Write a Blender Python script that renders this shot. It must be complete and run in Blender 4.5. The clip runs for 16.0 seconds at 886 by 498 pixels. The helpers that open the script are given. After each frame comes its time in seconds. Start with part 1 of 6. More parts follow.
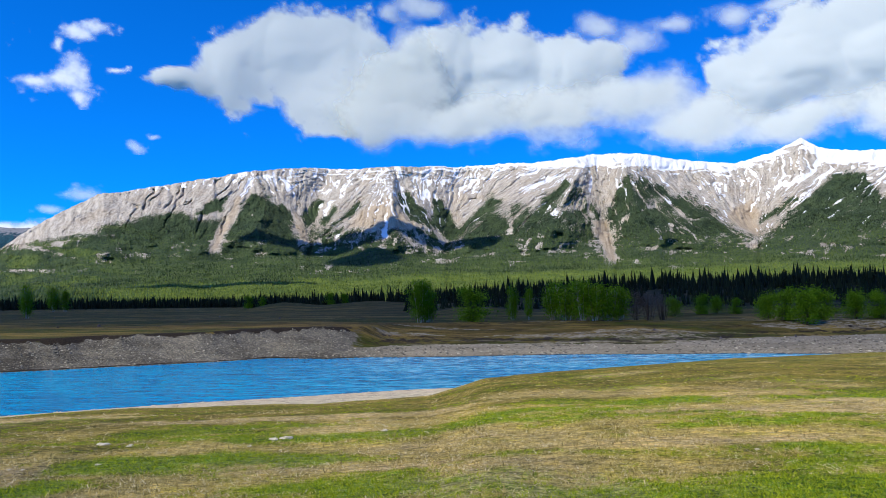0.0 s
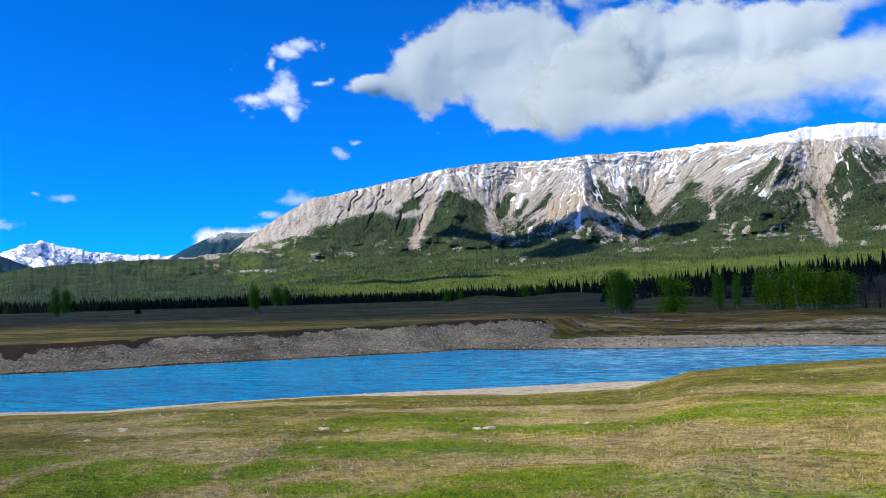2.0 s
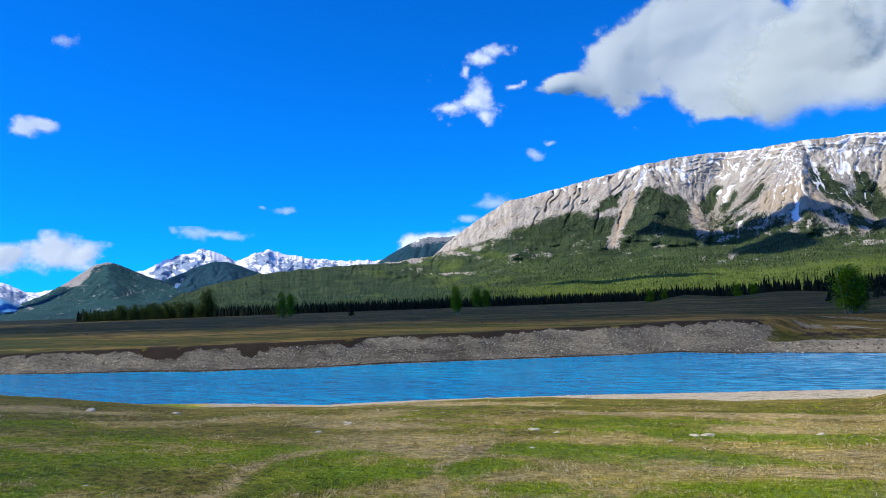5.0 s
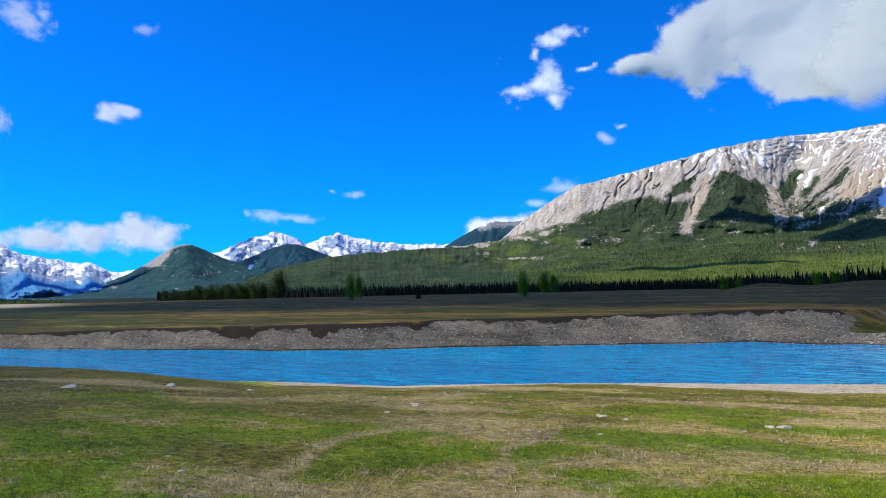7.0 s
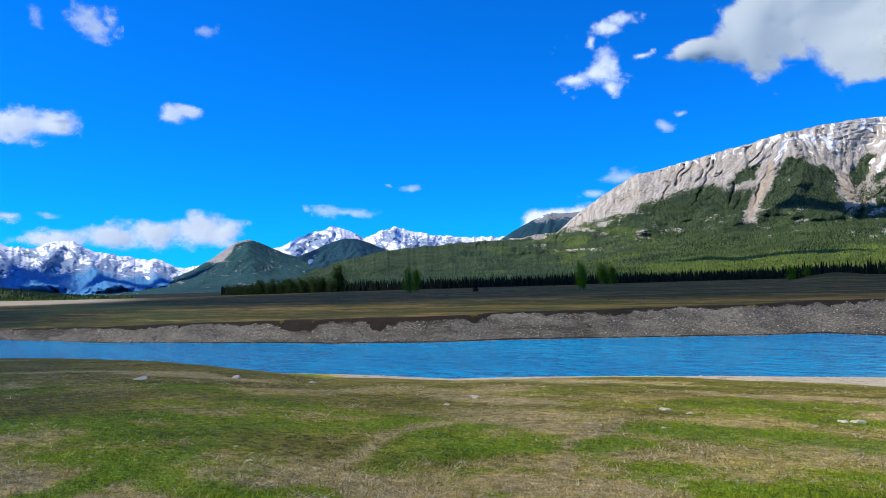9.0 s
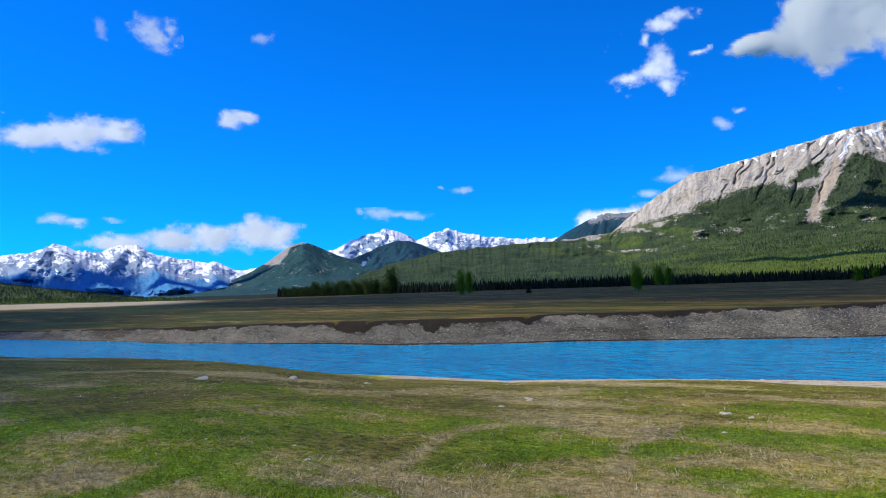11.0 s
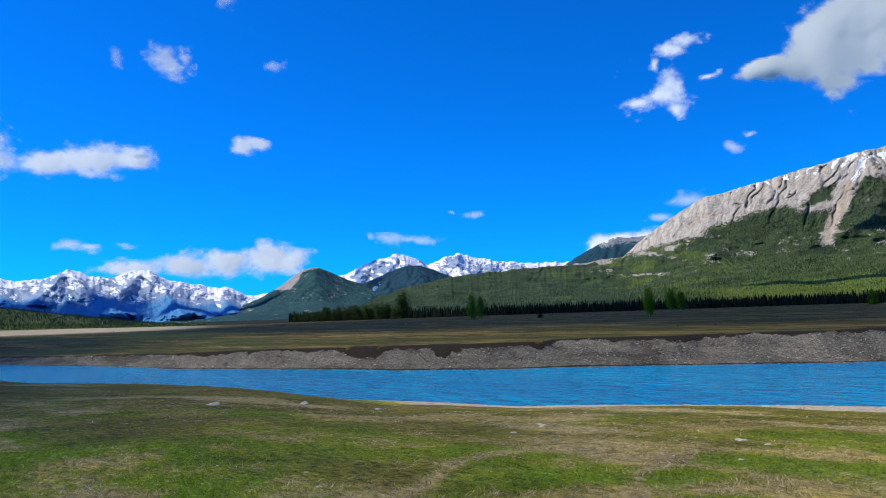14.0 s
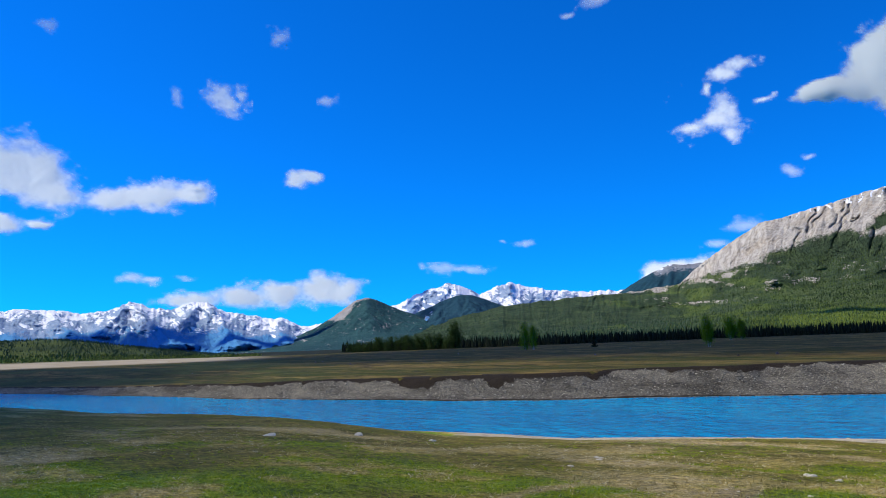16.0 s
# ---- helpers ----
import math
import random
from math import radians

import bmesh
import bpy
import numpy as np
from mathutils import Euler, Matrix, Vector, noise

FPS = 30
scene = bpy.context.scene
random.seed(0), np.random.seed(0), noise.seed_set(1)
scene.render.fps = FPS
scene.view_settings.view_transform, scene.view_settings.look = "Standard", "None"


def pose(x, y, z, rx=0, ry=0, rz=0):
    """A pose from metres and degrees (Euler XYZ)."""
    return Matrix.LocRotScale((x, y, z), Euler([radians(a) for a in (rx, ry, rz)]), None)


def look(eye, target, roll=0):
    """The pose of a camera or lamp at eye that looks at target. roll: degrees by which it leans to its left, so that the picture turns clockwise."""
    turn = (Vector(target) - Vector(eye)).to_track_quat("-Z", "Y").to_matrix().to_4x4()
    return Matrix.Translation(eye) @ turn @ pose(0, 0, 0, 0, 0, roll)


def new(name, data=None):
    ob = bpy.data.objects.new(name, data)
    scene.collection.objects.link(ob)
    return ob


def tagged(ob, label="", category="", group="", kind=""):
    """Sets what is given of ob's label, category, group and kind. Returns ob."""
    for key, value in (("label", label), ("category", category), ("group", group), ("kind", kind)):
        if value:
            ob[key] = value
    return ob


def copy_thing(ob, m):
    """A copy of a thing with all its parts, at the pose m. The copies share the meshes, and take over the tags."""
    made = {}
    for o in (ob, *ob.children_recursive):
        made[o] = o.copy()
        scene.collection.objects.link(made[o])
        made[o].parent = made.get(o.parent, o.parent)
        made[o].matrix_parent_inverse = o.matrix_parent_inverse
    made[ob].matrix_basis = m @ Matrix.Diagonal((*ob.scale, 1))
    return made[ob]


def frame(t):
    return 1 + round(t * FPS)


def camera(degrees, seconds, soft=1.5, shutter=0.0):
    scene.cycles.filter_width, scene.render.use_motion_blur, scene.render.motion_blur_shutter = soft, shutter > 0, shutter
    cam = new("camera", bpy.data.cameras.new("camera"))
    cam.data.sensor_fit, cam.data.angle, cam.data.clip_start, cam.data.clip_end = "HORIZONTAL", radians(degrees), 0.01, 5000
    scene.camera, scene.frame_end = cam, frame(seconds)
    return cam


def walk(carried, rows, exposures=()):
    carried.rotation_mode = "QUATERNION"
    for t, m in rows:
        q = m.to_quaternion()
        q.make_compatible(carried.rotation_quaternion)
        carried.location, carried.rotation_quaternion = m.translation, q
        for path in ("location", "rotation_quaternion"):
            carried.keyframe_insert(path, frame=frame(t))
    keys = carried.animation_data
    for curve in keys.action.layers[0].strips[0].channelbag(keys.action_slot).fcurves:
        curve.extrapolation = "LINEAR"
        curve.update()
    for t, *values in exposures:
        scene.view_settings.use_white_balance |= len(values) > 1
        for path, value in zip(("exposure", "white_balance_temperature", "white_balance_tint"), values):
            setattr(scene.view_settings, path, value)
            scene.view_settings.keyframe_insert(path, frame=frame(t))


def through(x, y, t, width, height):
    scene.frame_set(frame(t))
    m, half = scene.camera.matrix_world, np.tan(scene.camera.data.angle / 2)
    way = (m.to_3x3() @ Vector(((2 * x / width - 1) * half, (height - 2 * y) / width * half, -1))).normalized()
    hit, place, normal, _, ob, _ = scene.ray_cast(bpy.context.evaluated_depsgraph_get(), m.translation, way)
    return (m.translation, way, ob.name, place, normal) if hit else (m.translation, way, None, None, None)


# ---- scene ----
# The river meadow, the valley and the ranges. +y is the view at the start; azimuths run to the left of +y, in degrees.
cam = camera(62.26, 16.0, soft=0.55)
PATH = [
    (0, 0.000, 0.000, 1.600, 94.04, 0.60, 0.02), (0.5, 0.002, 0.010, 1.598, 93.95, 0.86, 4.02),
    (1, -0.002, 0.017, 1.597, 93.97, 1.12, 8.36), (1.5, -0.010, 0.022, 1.596, 93.81, 1.07, 12.67),
    (2, -0.025, 0.027, 1.596, 93.70, 1.65, 15.15), (2.5, -0.048, 0.018, 1.600, 93.84, 2.99, 18.37),
    (3, -0.074, 0.005, 1.604, 93.99, 3.69, 22.36), (3.5, -0.088, -0.008, 1.605, 94.11, 3.14, 24.69),
    (4, -0.094, -0.018, 1.606, 94.06, 2.61, 26.50), (4.5, -0.098, -0.025, 1.607, 94.25, 2.33, 28.55),
    (7, -0.109, -0.049, 1.602, 93.21, 1.27, 35.73), (7.5, -0.111, -0.051, 1.600, 92.96, 1.13, 36.22),
    (8, -0.113, -0.055, 1.600, 92.85, 1.27, 37.32), (8.5, -0.115, -0.058, 1.601, 92.81, 1.62, 38.88),
    (9, -0.119, -0.061, 1.602, 92.76, 1.75, 40.18), (9.5, -0.121, -0.066, 1.603, 92.73, 1.90, 41.57),
    (12, -0.121, -0.084, 1.606, 93.37, 1.77, 44.96), (12.5, -0.121, -0.083, 1.607, 93.82, 1.83, 44.92),
    (13, -0.121, -0.083, 1.608, 94.37, 1.87, 44.89), (13.5, -0.121, -0.085, 1.610, 94.78, 1.90, 44.96),
    (14, -0.120, -0.088, 1.613, 94.97, 1.98, 45.15), (14.5, -0.119, -0.093, 1.616, 95.25, 2.05, 45.47),
    (15, -0.118, -0.100, 1.622, 95.95, 2.04, 46.20), (15.5, -0.119, -0.106, 1.629, 96.73, 2.10, 47.46),
    (16, -0.119, -0.112, 1.634, 97.42, 2.21, 49.20)]
walk(cam, [(t, pose(1.55 * x, 1.55 * y, z, a, b, c)) for t, x, y, z, a, b, c in PATH],
     exposures=[(0, 0.0), (9.7, 0.0), (12, -0.10), (16, -0.15)])

# ---------------------------------------------------------------- light
SUN_AZ, SUN_EL = 130.0, 48.0          # to the left and a little behind the first view
sun_to = Vector((-math.sin(radians(SUN_AZ)) * math.cos(radians(SUN_EL)),
                 math.cos(radians(SUN_AZ)) * math.cos(radians(SUN_EL)), math.sin(radians(SUN_EL))))
sun = new("sun", bpy.data.lights.new("sun", "SUN"))
sun.data.energy, sun.data.angle, sun.data.color = 5.0, radians(0.55), (1.0, 0.94, 0.80)
sun.matrix_world = look(sun_to * 100, (0, 0, 0))

world = bpy.data.worlds.new("world")
scene.world = world
world.use_nodes = True
wn, wl = world.node_tree.nodes, world.node_tree.links
sky = wn.new("ShaderNodeTexSky")
sky.sky_type, sky.sun_disc = "NISHITA", False
sky.sun_elevation, sky.sun_rotation = radians(SUN_EL), radians(-SUN_AZ)
sky.altitude, sky.air_density, sky.dust_density, sky.ozone_density = 1400, 1.0, 0.1, 2.5
sat = wn.new("ShaderNodeMix")            # the deep blue of clear mountain air
sat.data_type, sat.blend_type = "RGBA", "MULTIPLY"
sat.inputs[0].default_value, sat.inputs[7].default_value = 1.0, (0.012, 0.68, 1.75, 1)
back = wn["Background"]
back.inputs["Strength"].default_value = 0.12
wl.new(sky.outputs["Color"], sat.inputs[6])
wl.new(sat.outputs[2], back.inputs["Color"])


# ---------------------------------------------------------------- noise and small mesh tools
def lattice(ix, iy, seed):
    h = (ix.astype(np.int64) * 374761393 + iy.astype(np.int64) * 668265263 + seed * 974634777) & 0x7FFFFFFF
    h = ((h ^ (h >> 13)) * 1274126177) & 0x7FFFFFFF
    return ((h ^ (h >> 16)) & 0xFFFF) / 65535.0


def vnoise(x, y, seed=0):
    """Smooth value noise, -1 to 1, over arrays."""
    x, y = np.asarray(x, float), np.asarray(y, float)
    ix, iy = np.floor(x), np.floor(y)
    fx, fy = x - ix, y - iy
    fx, fy = fx * fx * fx * (fx * (fx * 6 - 15) + 10), fy * fy * fy * (fy * (fy * 6 - 15) + 10)
    a, b = lattice(ix, iy, seed), lattice(ix + 1, iy, seed)
    c, d = lattice(ix, iy + 1, seed), lattice(ix + 1, iy + 1, seed)
    return 2 * ((a + (b - a) * fx) * (1 - fy) + (c + (d - c) * fx) * fy) - 1


def fbm(x, y, octaves=4, seed=0, gain=0.5):
    total, amp, norm = 0, 1, 0
    for k in range(octaves):
        total = total + amp * vnoise(x * 2 ** k + 13.7 * k, y * 2 ** k - 7.3 * k, seed + k)
        norm, amp = norm + amp, amp * gain
    return total / norm


def ridged(x, y, octaves=4, seed=0, gain=0.5):
    """0 in creases, 1 on crests."""
    total, amp, norm = 0, 1, 0
    for k in range(octaves):
        total = total + amp * (1 - np.abs(vnoise(x * 2 ** k + 5.1 * k, y * 2 ** k + 9.9 * k, seed + k)))
        norm, amp = norm + amp, amp * gain
    return total / norm


def step(a, b, x):
    t = np.clip((x - a) / (b - a), 0, 1)
    return t * t * (3 - 2 * t)


def table(az, rows, col):
    """A smoothed look-up in rows of (azimuth, values...)."""
    a = [r[0] for r in rows]
    v = [r[col] for r in rows]
    return np.interp(az, a, v)


def sheet(name, pts, nu, nv, material, values=None, closed=False, keep=None):
    """A grid of nu x nv points as one smooth mesh, with named float values at its points."""
    pts = np.asarray(pts, dtype=np.float32).reshape(-1, 3)
    i, j = np.meshgrid(np.arange(nu if closed else nu - 1), np.arange(nv - 1), indexing="ij")
    i2 = (i + 1) % nu
    quads = np.stack([i * nv + j, i2 * nv + j, i2 * nv + j + 1, i * nv + j + 1], -1).reshape(-1, 4)
    if keep is not None:
        quads = quads[keep[quads].any(axis=1)]
        used = np.unique(quads)
        remap = np.zeros(len(pts), int)
        remap[used] = np.arange(len(used))
        quads, pts = remap[quads], pts[used]
        values = {k: v[used] for k, v in (values or {}).items()}
    me = raw_mesh(name, pts, quads, material)
    for key, v in (values or {}).items():
        me.attributes.new(key, "FLOAT", "POINT").data.foreach_set("value", np.asarray(v, dtype=np.float32).ravel())
    return me


def raw_mesh(name, pts, faces, material, smooth=True):
    """A mesh from arrays: faces all of one size."""
    pts, faces = np.asarray(pts, dtype=np.float32), np.asarray(faces, dtype=np.int32)
    me = bpy.data.meshes.new(name)
    n = faces.shape[1]
    me.vertices.add(len(pts))
    me.vertices.foreach_set("co", pts.ravel())
    me.loops.add(faces.size)
    me.loops.foreach_set("vertex_index", faces.ravel())
    me.polygons.add(len(faces))
    me.polygons.foreach_set("loop_start", np.arange(0, faces.size, n, dtype=np.int32))
    me.update(calc_edges=True)
    me.polygons.foreach_set("use_smooth", np.full(len(faces), smooth))
    for m in (material if isinstance(material, (list, tuple)) else [material]):
        me.materials.append(m)
    return me


def polar(az, r):
    a = np.radians(az)
    return -np.sin(a) * r, np.cos(a) * r


# ---------------------------------------------------------------- materials
class Nodes:
    """Short ways to write a node material."""

    def __init__(self, name, rough=0.9, spec=0.2):
        self.m = bpy.data.materials.new(name)
        self.m.use_nodes = True
        self.t = self.m.node_tree
        self.b = self.t.nodes["Principled BSDF"]
        self.b.inputs["Roughness"].default_value = rough
        self.b.inputs["Specular IOR Level"].default_value = spec
        self.pos = self.t.nodes.new("ShaderNodeNewGeometry").outputs["Position"]

    def add(self, kind):
        return self.t.nodes.new(kind)

    def link(self, a, b):
        self.t.links.new(a, b)

    def attr(self, name):
        n = self.add("ShaderNodeAttribute")
        n.attribute_name = name
        return n.outputs["Fac"]

    def noise(self, scale, detail=4, rough=0.55, stretch=(1, 1, 1), distort=0.0):
        m = self.add("ShaderNodeMapping")
        m.inputs["Scale"].default_value = stretch
        self.link(self.pos, m.inputs["Vector"])
        n = self.add("ShaderNodeTexNoise")
        n.inputs["Scale"].default_value, n.inputs["Detail"].default_value = scale, detail
        n.inputs["Roughness"].default_value, n.inputs["Distortion"].default_value = rough, distort
        self.link(m.outputs["Vector"], n.inputs["Vector"])
        return n.outputs["Fac"]

    def cells(self, scale, feature="F1", out="Distance", stretch=(1, 1, 1)):
        m = self.add("ShaderNodeMapping")
        m.inputs["Scale"].default_value = stretch
        self.link(self.pos, m.inputs["Vector"])
        n = self.add("ShaderNodeTexVoronoi")
        n.feature = feature
        n.inputs["Scale"].default_value = scale
        self.link(m.outputs["Vector"], n.inputs["Vector"])
        return n.outputs[out]

    def ramp(self, fac, *stops):
        """stops: (position, value or colour)."""
        n = self.add("ShaderNodeValToRGB")
        e = n.color_ramp.elements
        while len(e) < len(stops):
            e.new(0.5)
        for k, (p, c) in enumerate(stops):
            e[k].position = p
            e[k].color = (c, c, c, 1) if isinstance(c, (int, float)) else (*c, 1)
        self.link(fac, n.inputs["Fac"])
        return n.outputs["Color"]

    def mix(self, fac, a, b, kind="MIX"):
        n = self.add("ShaderNodeMix")
        n.data_type, n.blend_type = "RGBA", kind
        for s, v in ((n.inputs[0], fac), (n.inputs[6], a), (n.inputs[7], b)):
            if isinstance(v, (int, float)):
                s.default_value = v
            elif isinstance(v, tuple):
                s.default_value = (*v, 1)
            else:
                self.link(v, s)
        return n.outputs[2]

    def math(self, op, a, b=0.0):
        n = self.add("ShaderNodeMath")
        n.operation = op
        for s, v in ((n.inputs[0], a), (n.inputs[1], b)):
            if isinstance(v, (int, float)):
                s.default_value = v
            else:
                self.link(v, s)
        return n.outputs[0]

    def random(self):
        return self.add("ShaderNodeObjectInfo").outputs["Random"]

    def island(self):
        return self.add("ShaderNodeNewGeometry").outputs["Random Per Island"]

    def bump(self, height, distance, strength=1.0, normal=None):
        n = self.add("ShaderNodeBump")
        n.inputs["Strength"].default_value, n.inputs["Distance"].default_value = strength, distance
        self.link(height, n.inputs["Height"])
        if normal is not None:
            self.link(normal, n.inputs["Normal"])
        return n.outputs["Normal"]

    def done(self, color, normal=None, rough=None):
        if isinstance(color, tuple):
            self.b.inputs["Base Color"].default_value = (*color, 1)
        else:
            self.link(color, self.b.inputs["Base Color"])
        if normal is not None:
            self.link(normal, self.b.inputs["Normal"])
        if rough is not None:
            self.link(rough, self.b.inputs["Roughness"])
        return self.m


def ground_material():
    n = Nodes("meadow_and_gravel", 0.95, 0.1)
    patch = n.noise(0.22, 5, 0.62, (1, 1.6, 1))
    fine = n.noise(5.0, 6, 0.7)
    grain = n.noise(22.0, 5, 0.8)
    mixed = n.math("ADD", n.math("MULTIPLY", n.attr("lush"), 0.7), n.math("MULTIPLY", n.math("ADD", fine, n.math("MULTIPLY", patch, 0.5)), 0.22))
    meadow = n.ramp(mixed, (0.28, (0.68, 0.50, 0.17)), (0.40, (0.54, 0.42, 0.085)), (0.53, (0.36, 0.345, 0.032)),
                    (0.64, (0.215, 0.33, 0.004)), (0.78, (0.125, 0.28, 0.002)))
    meadow = n.mix(n.ramp(grain, (0.52, 0.0), (0.63, 0.8)), meadow, (0.80, 0.65, 0.25))
    meadow = n.mix(n.attr("dull"), meadow, n.ramp(n.math("ADD", n.math("MULTIPLY", fine, 0.5), n.math("MULTIPLY", patch, 0.5)), (0.38, (0.29, 0.205, 0.055)), (0.5, (0.20, 0.16, 0.030)), (0.62, (0.115, 0.135, 0.007))))
    meadow = n.mix(n.ramp(grain, (0.55, 0.0), (0.66, 0.45)), meadow, (0.50, 0.41, 0.12))
    meadow = n.mix(n.ramp(grain, (0.38, 0.85), (0.5, 0.0)), meadow, (0.075, 0.07, 0.012))
    meadow = n.mix(1.0, meadow, (0.79, 0.79, 0.66), "MULTIPLY")
    meadow = n.mix(n.math("MULTIPLY", n.attr("worn"), n.ramp(n.noise(2.4, 6, 0.7), (0.38, 0.12), (0.54, 0.8))), meadow, n.ramp(n.math("ADD", n.math("MULTIPLY", fine, 0.5), n.math("MULTIPLY", grain, 0.5)), (0.36, (0.21, 0.14, 0.065)), (0.48, (0.42, 0.305, 0.16)), (0.62, (0.60, 0.47, 0.27))))
    tuft = n.noise(8.0, 6, 0.78, (0.55, 1.0, 1))
    meadow = n.mix(1.0, meadow, n.ramp(tuft, (0.40, (0.45, 0.47, 0.42)), (0.5, (1.0, 1.0, 1.0)), (0.60, (1.55, 1.48, 1.35))), "MULTIPLY")
    mottle = n.noise(0.85, 7, 0.74, (0.8, 0.5, 1))
    meadow = n.mix(1.0, meadow, n.ramp(mottle, (0.36, (0.55, 0.57, 0.55)), (0.5, (1.0, 1.0, 1.0)), (0.62, (1.25, 1.22, 1.12))), "MULTIPLY")
    bands = n.noise(0.035, 6, 0.65, (0.35, 1.5, 1))
    plain = n.ramp(bands, (0.36, (0.12, 0.088, 0.030)), (0.44, (0.21, 0.158, 0.053)), (0.50, (0.105, 0.096, 0.020)), (0.54, (0.034, 0.055, 0.004)), (0.62, (0.135, 0.11, 0.031)))
    plain = n.mix(n.ramp(n.noise(0.30, 8, 0.8, (0.35, 1.0, 1)), (0.40, 0.9), (0.54, 0.0)), plain, (0.036, 0.03, 0.010))
    streaks = n.noise(0.11, 9, 0.75, (0.22, 1.3, 1))
    plain = n.mix(n.ramp(streaks, (0.52, 0.0), (0.60, 0.75)), plain, (0.045, 0.06, 0.008))
    plain = n.mix(n.ramp(streaks, (0.36, 0.7), (0.44, 0.0)), plain, (0.30, 0.235, 0.10))
    plain = n.mix(1.0, plain, (0.88, 0.80, 0.58), "MULTIPLY")
    color = n.mix(n.attr("far_side"), meadow, plain)
    pebble = n.cells(7.5)
    stones = n.ramp(n.cells(7.5, out="Color"), (0.1, (0.065, 0.055, 0.033)), (0.6, (0.165, 0.145, 0.092)), (0.9, (0.35, 0.31, 0.21)))
    stones = n.mix(n.ramp(pebble, (0.0, 0.0), (0.75, 0.6)), stones, (0.09, 0.085, 0.08))
    stones = n.mix(1.0, stones, n.ramp(n.noise(0.22, 7, 0.72, (0.5, 1.0, 1)), (0.40, (0.42, 0.41, 0.40)), (0.52, (0.95, 0.95, 0.95)), (0.64, (1.25, 1.23, 1.2))), "MULTIPLY")
    silt = n.mix(n.ramp(n.noise(1.4, 5, 0.6), (0.5, 0.0), (0.7, 0.8)), (0.48, 0.405, 0.27), stones)
    torn = n.math("MULTIPLY", n.math("SUBTRACT", n.noise(0.9, 8, 0.72), 0.5), 1.3)
    color = n.mix(n.ramp(n.math("ADD", n.attr("gravel"), torn), (0.42, 0.0), (0.56, 1.0)), color, n.mix(n.attr("coarse"), silt, stones))
    color = n.mix(n.ramp(n.math("ADD", n.attr("soil_and_shade"), torn), (0.38, 0.0), (0.54, 1.0)), color, n.ramp(fine, (0.3, (0.010, 0.008, 0.005)), (0.7, (0.035, 0.025, 0.014))))
    color = n.mix(n.attr("sand"), color, n.ramp(bands, (0.35, (0.40, 0.33, 0.22)), (0.65, (0.30, 0.245, 0.15))))
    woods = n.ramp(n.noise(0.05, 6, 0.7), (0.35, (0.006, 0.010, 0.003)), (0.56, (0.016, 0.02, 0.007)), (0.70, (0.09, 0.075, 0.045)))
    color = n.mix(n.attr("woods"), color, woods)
    color = n.mix(n.attr("turf"), color, n.ramp(n.noise(0.03, 6, 0.7), (0.38, (0.018, 0.034, 0.007)), (0.66, (0.075, 0.098, 0.016))))
    height = n.math("ADD", n.math("MULTIPLY", fine, 0.5), n.math("MULTIPLY", grain, 0.5))
    return n.done(color, n.bump(height, 0.05, 0.9))


def water_material():
    n = Nodes("glacial_water", 0.10, 0.05)
    n.b.inputs["IOR"].default_value = 1.33
    drift = n.noise(0.05, 4, 0.55, (0.35, 1.4, 1))
    color = n.ramp(drift, (0.35, (0.0, 0.30, 0.60)), (0.65, (0.0, 0.41, 0.71)))
    small = n.noise(1.3, 5, 0.65, (0.35, 1.0, 1), 0.6)
    large = n.noise(0.45, 4, 0.6, (0.3, 1.0, 1), 0.5)
    tiny = n.noise(3.2, 4, 0.7, (0.3, 1.0, 1), 0.4)
    height = n.math("ADD", n.math("MULTIPLY", small, 0.6), n.math("ADD", large, n.math("MULTIPLY", tiny, 0.25)))
    # ripple troughs darkened in the colour, beside the bump's own shading
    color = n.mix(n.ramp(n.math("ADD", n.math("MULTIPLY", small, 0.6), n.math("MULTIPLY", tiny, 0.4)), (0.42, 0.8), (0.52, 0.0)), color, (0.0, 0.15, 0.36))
    broken = n.ramp(n.math("ADD", n.math("MULTIPLY", small, 0.5), n.math("MULTIPLY", tiny, 0.5)), (0.49, 0.0), (0.58, 1.0))       # white water of the riffle, with sky glints painted in as colour
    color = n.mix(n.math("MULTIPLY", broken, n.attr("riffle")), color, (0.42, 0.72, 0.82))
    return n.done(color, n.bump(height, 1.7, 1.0))


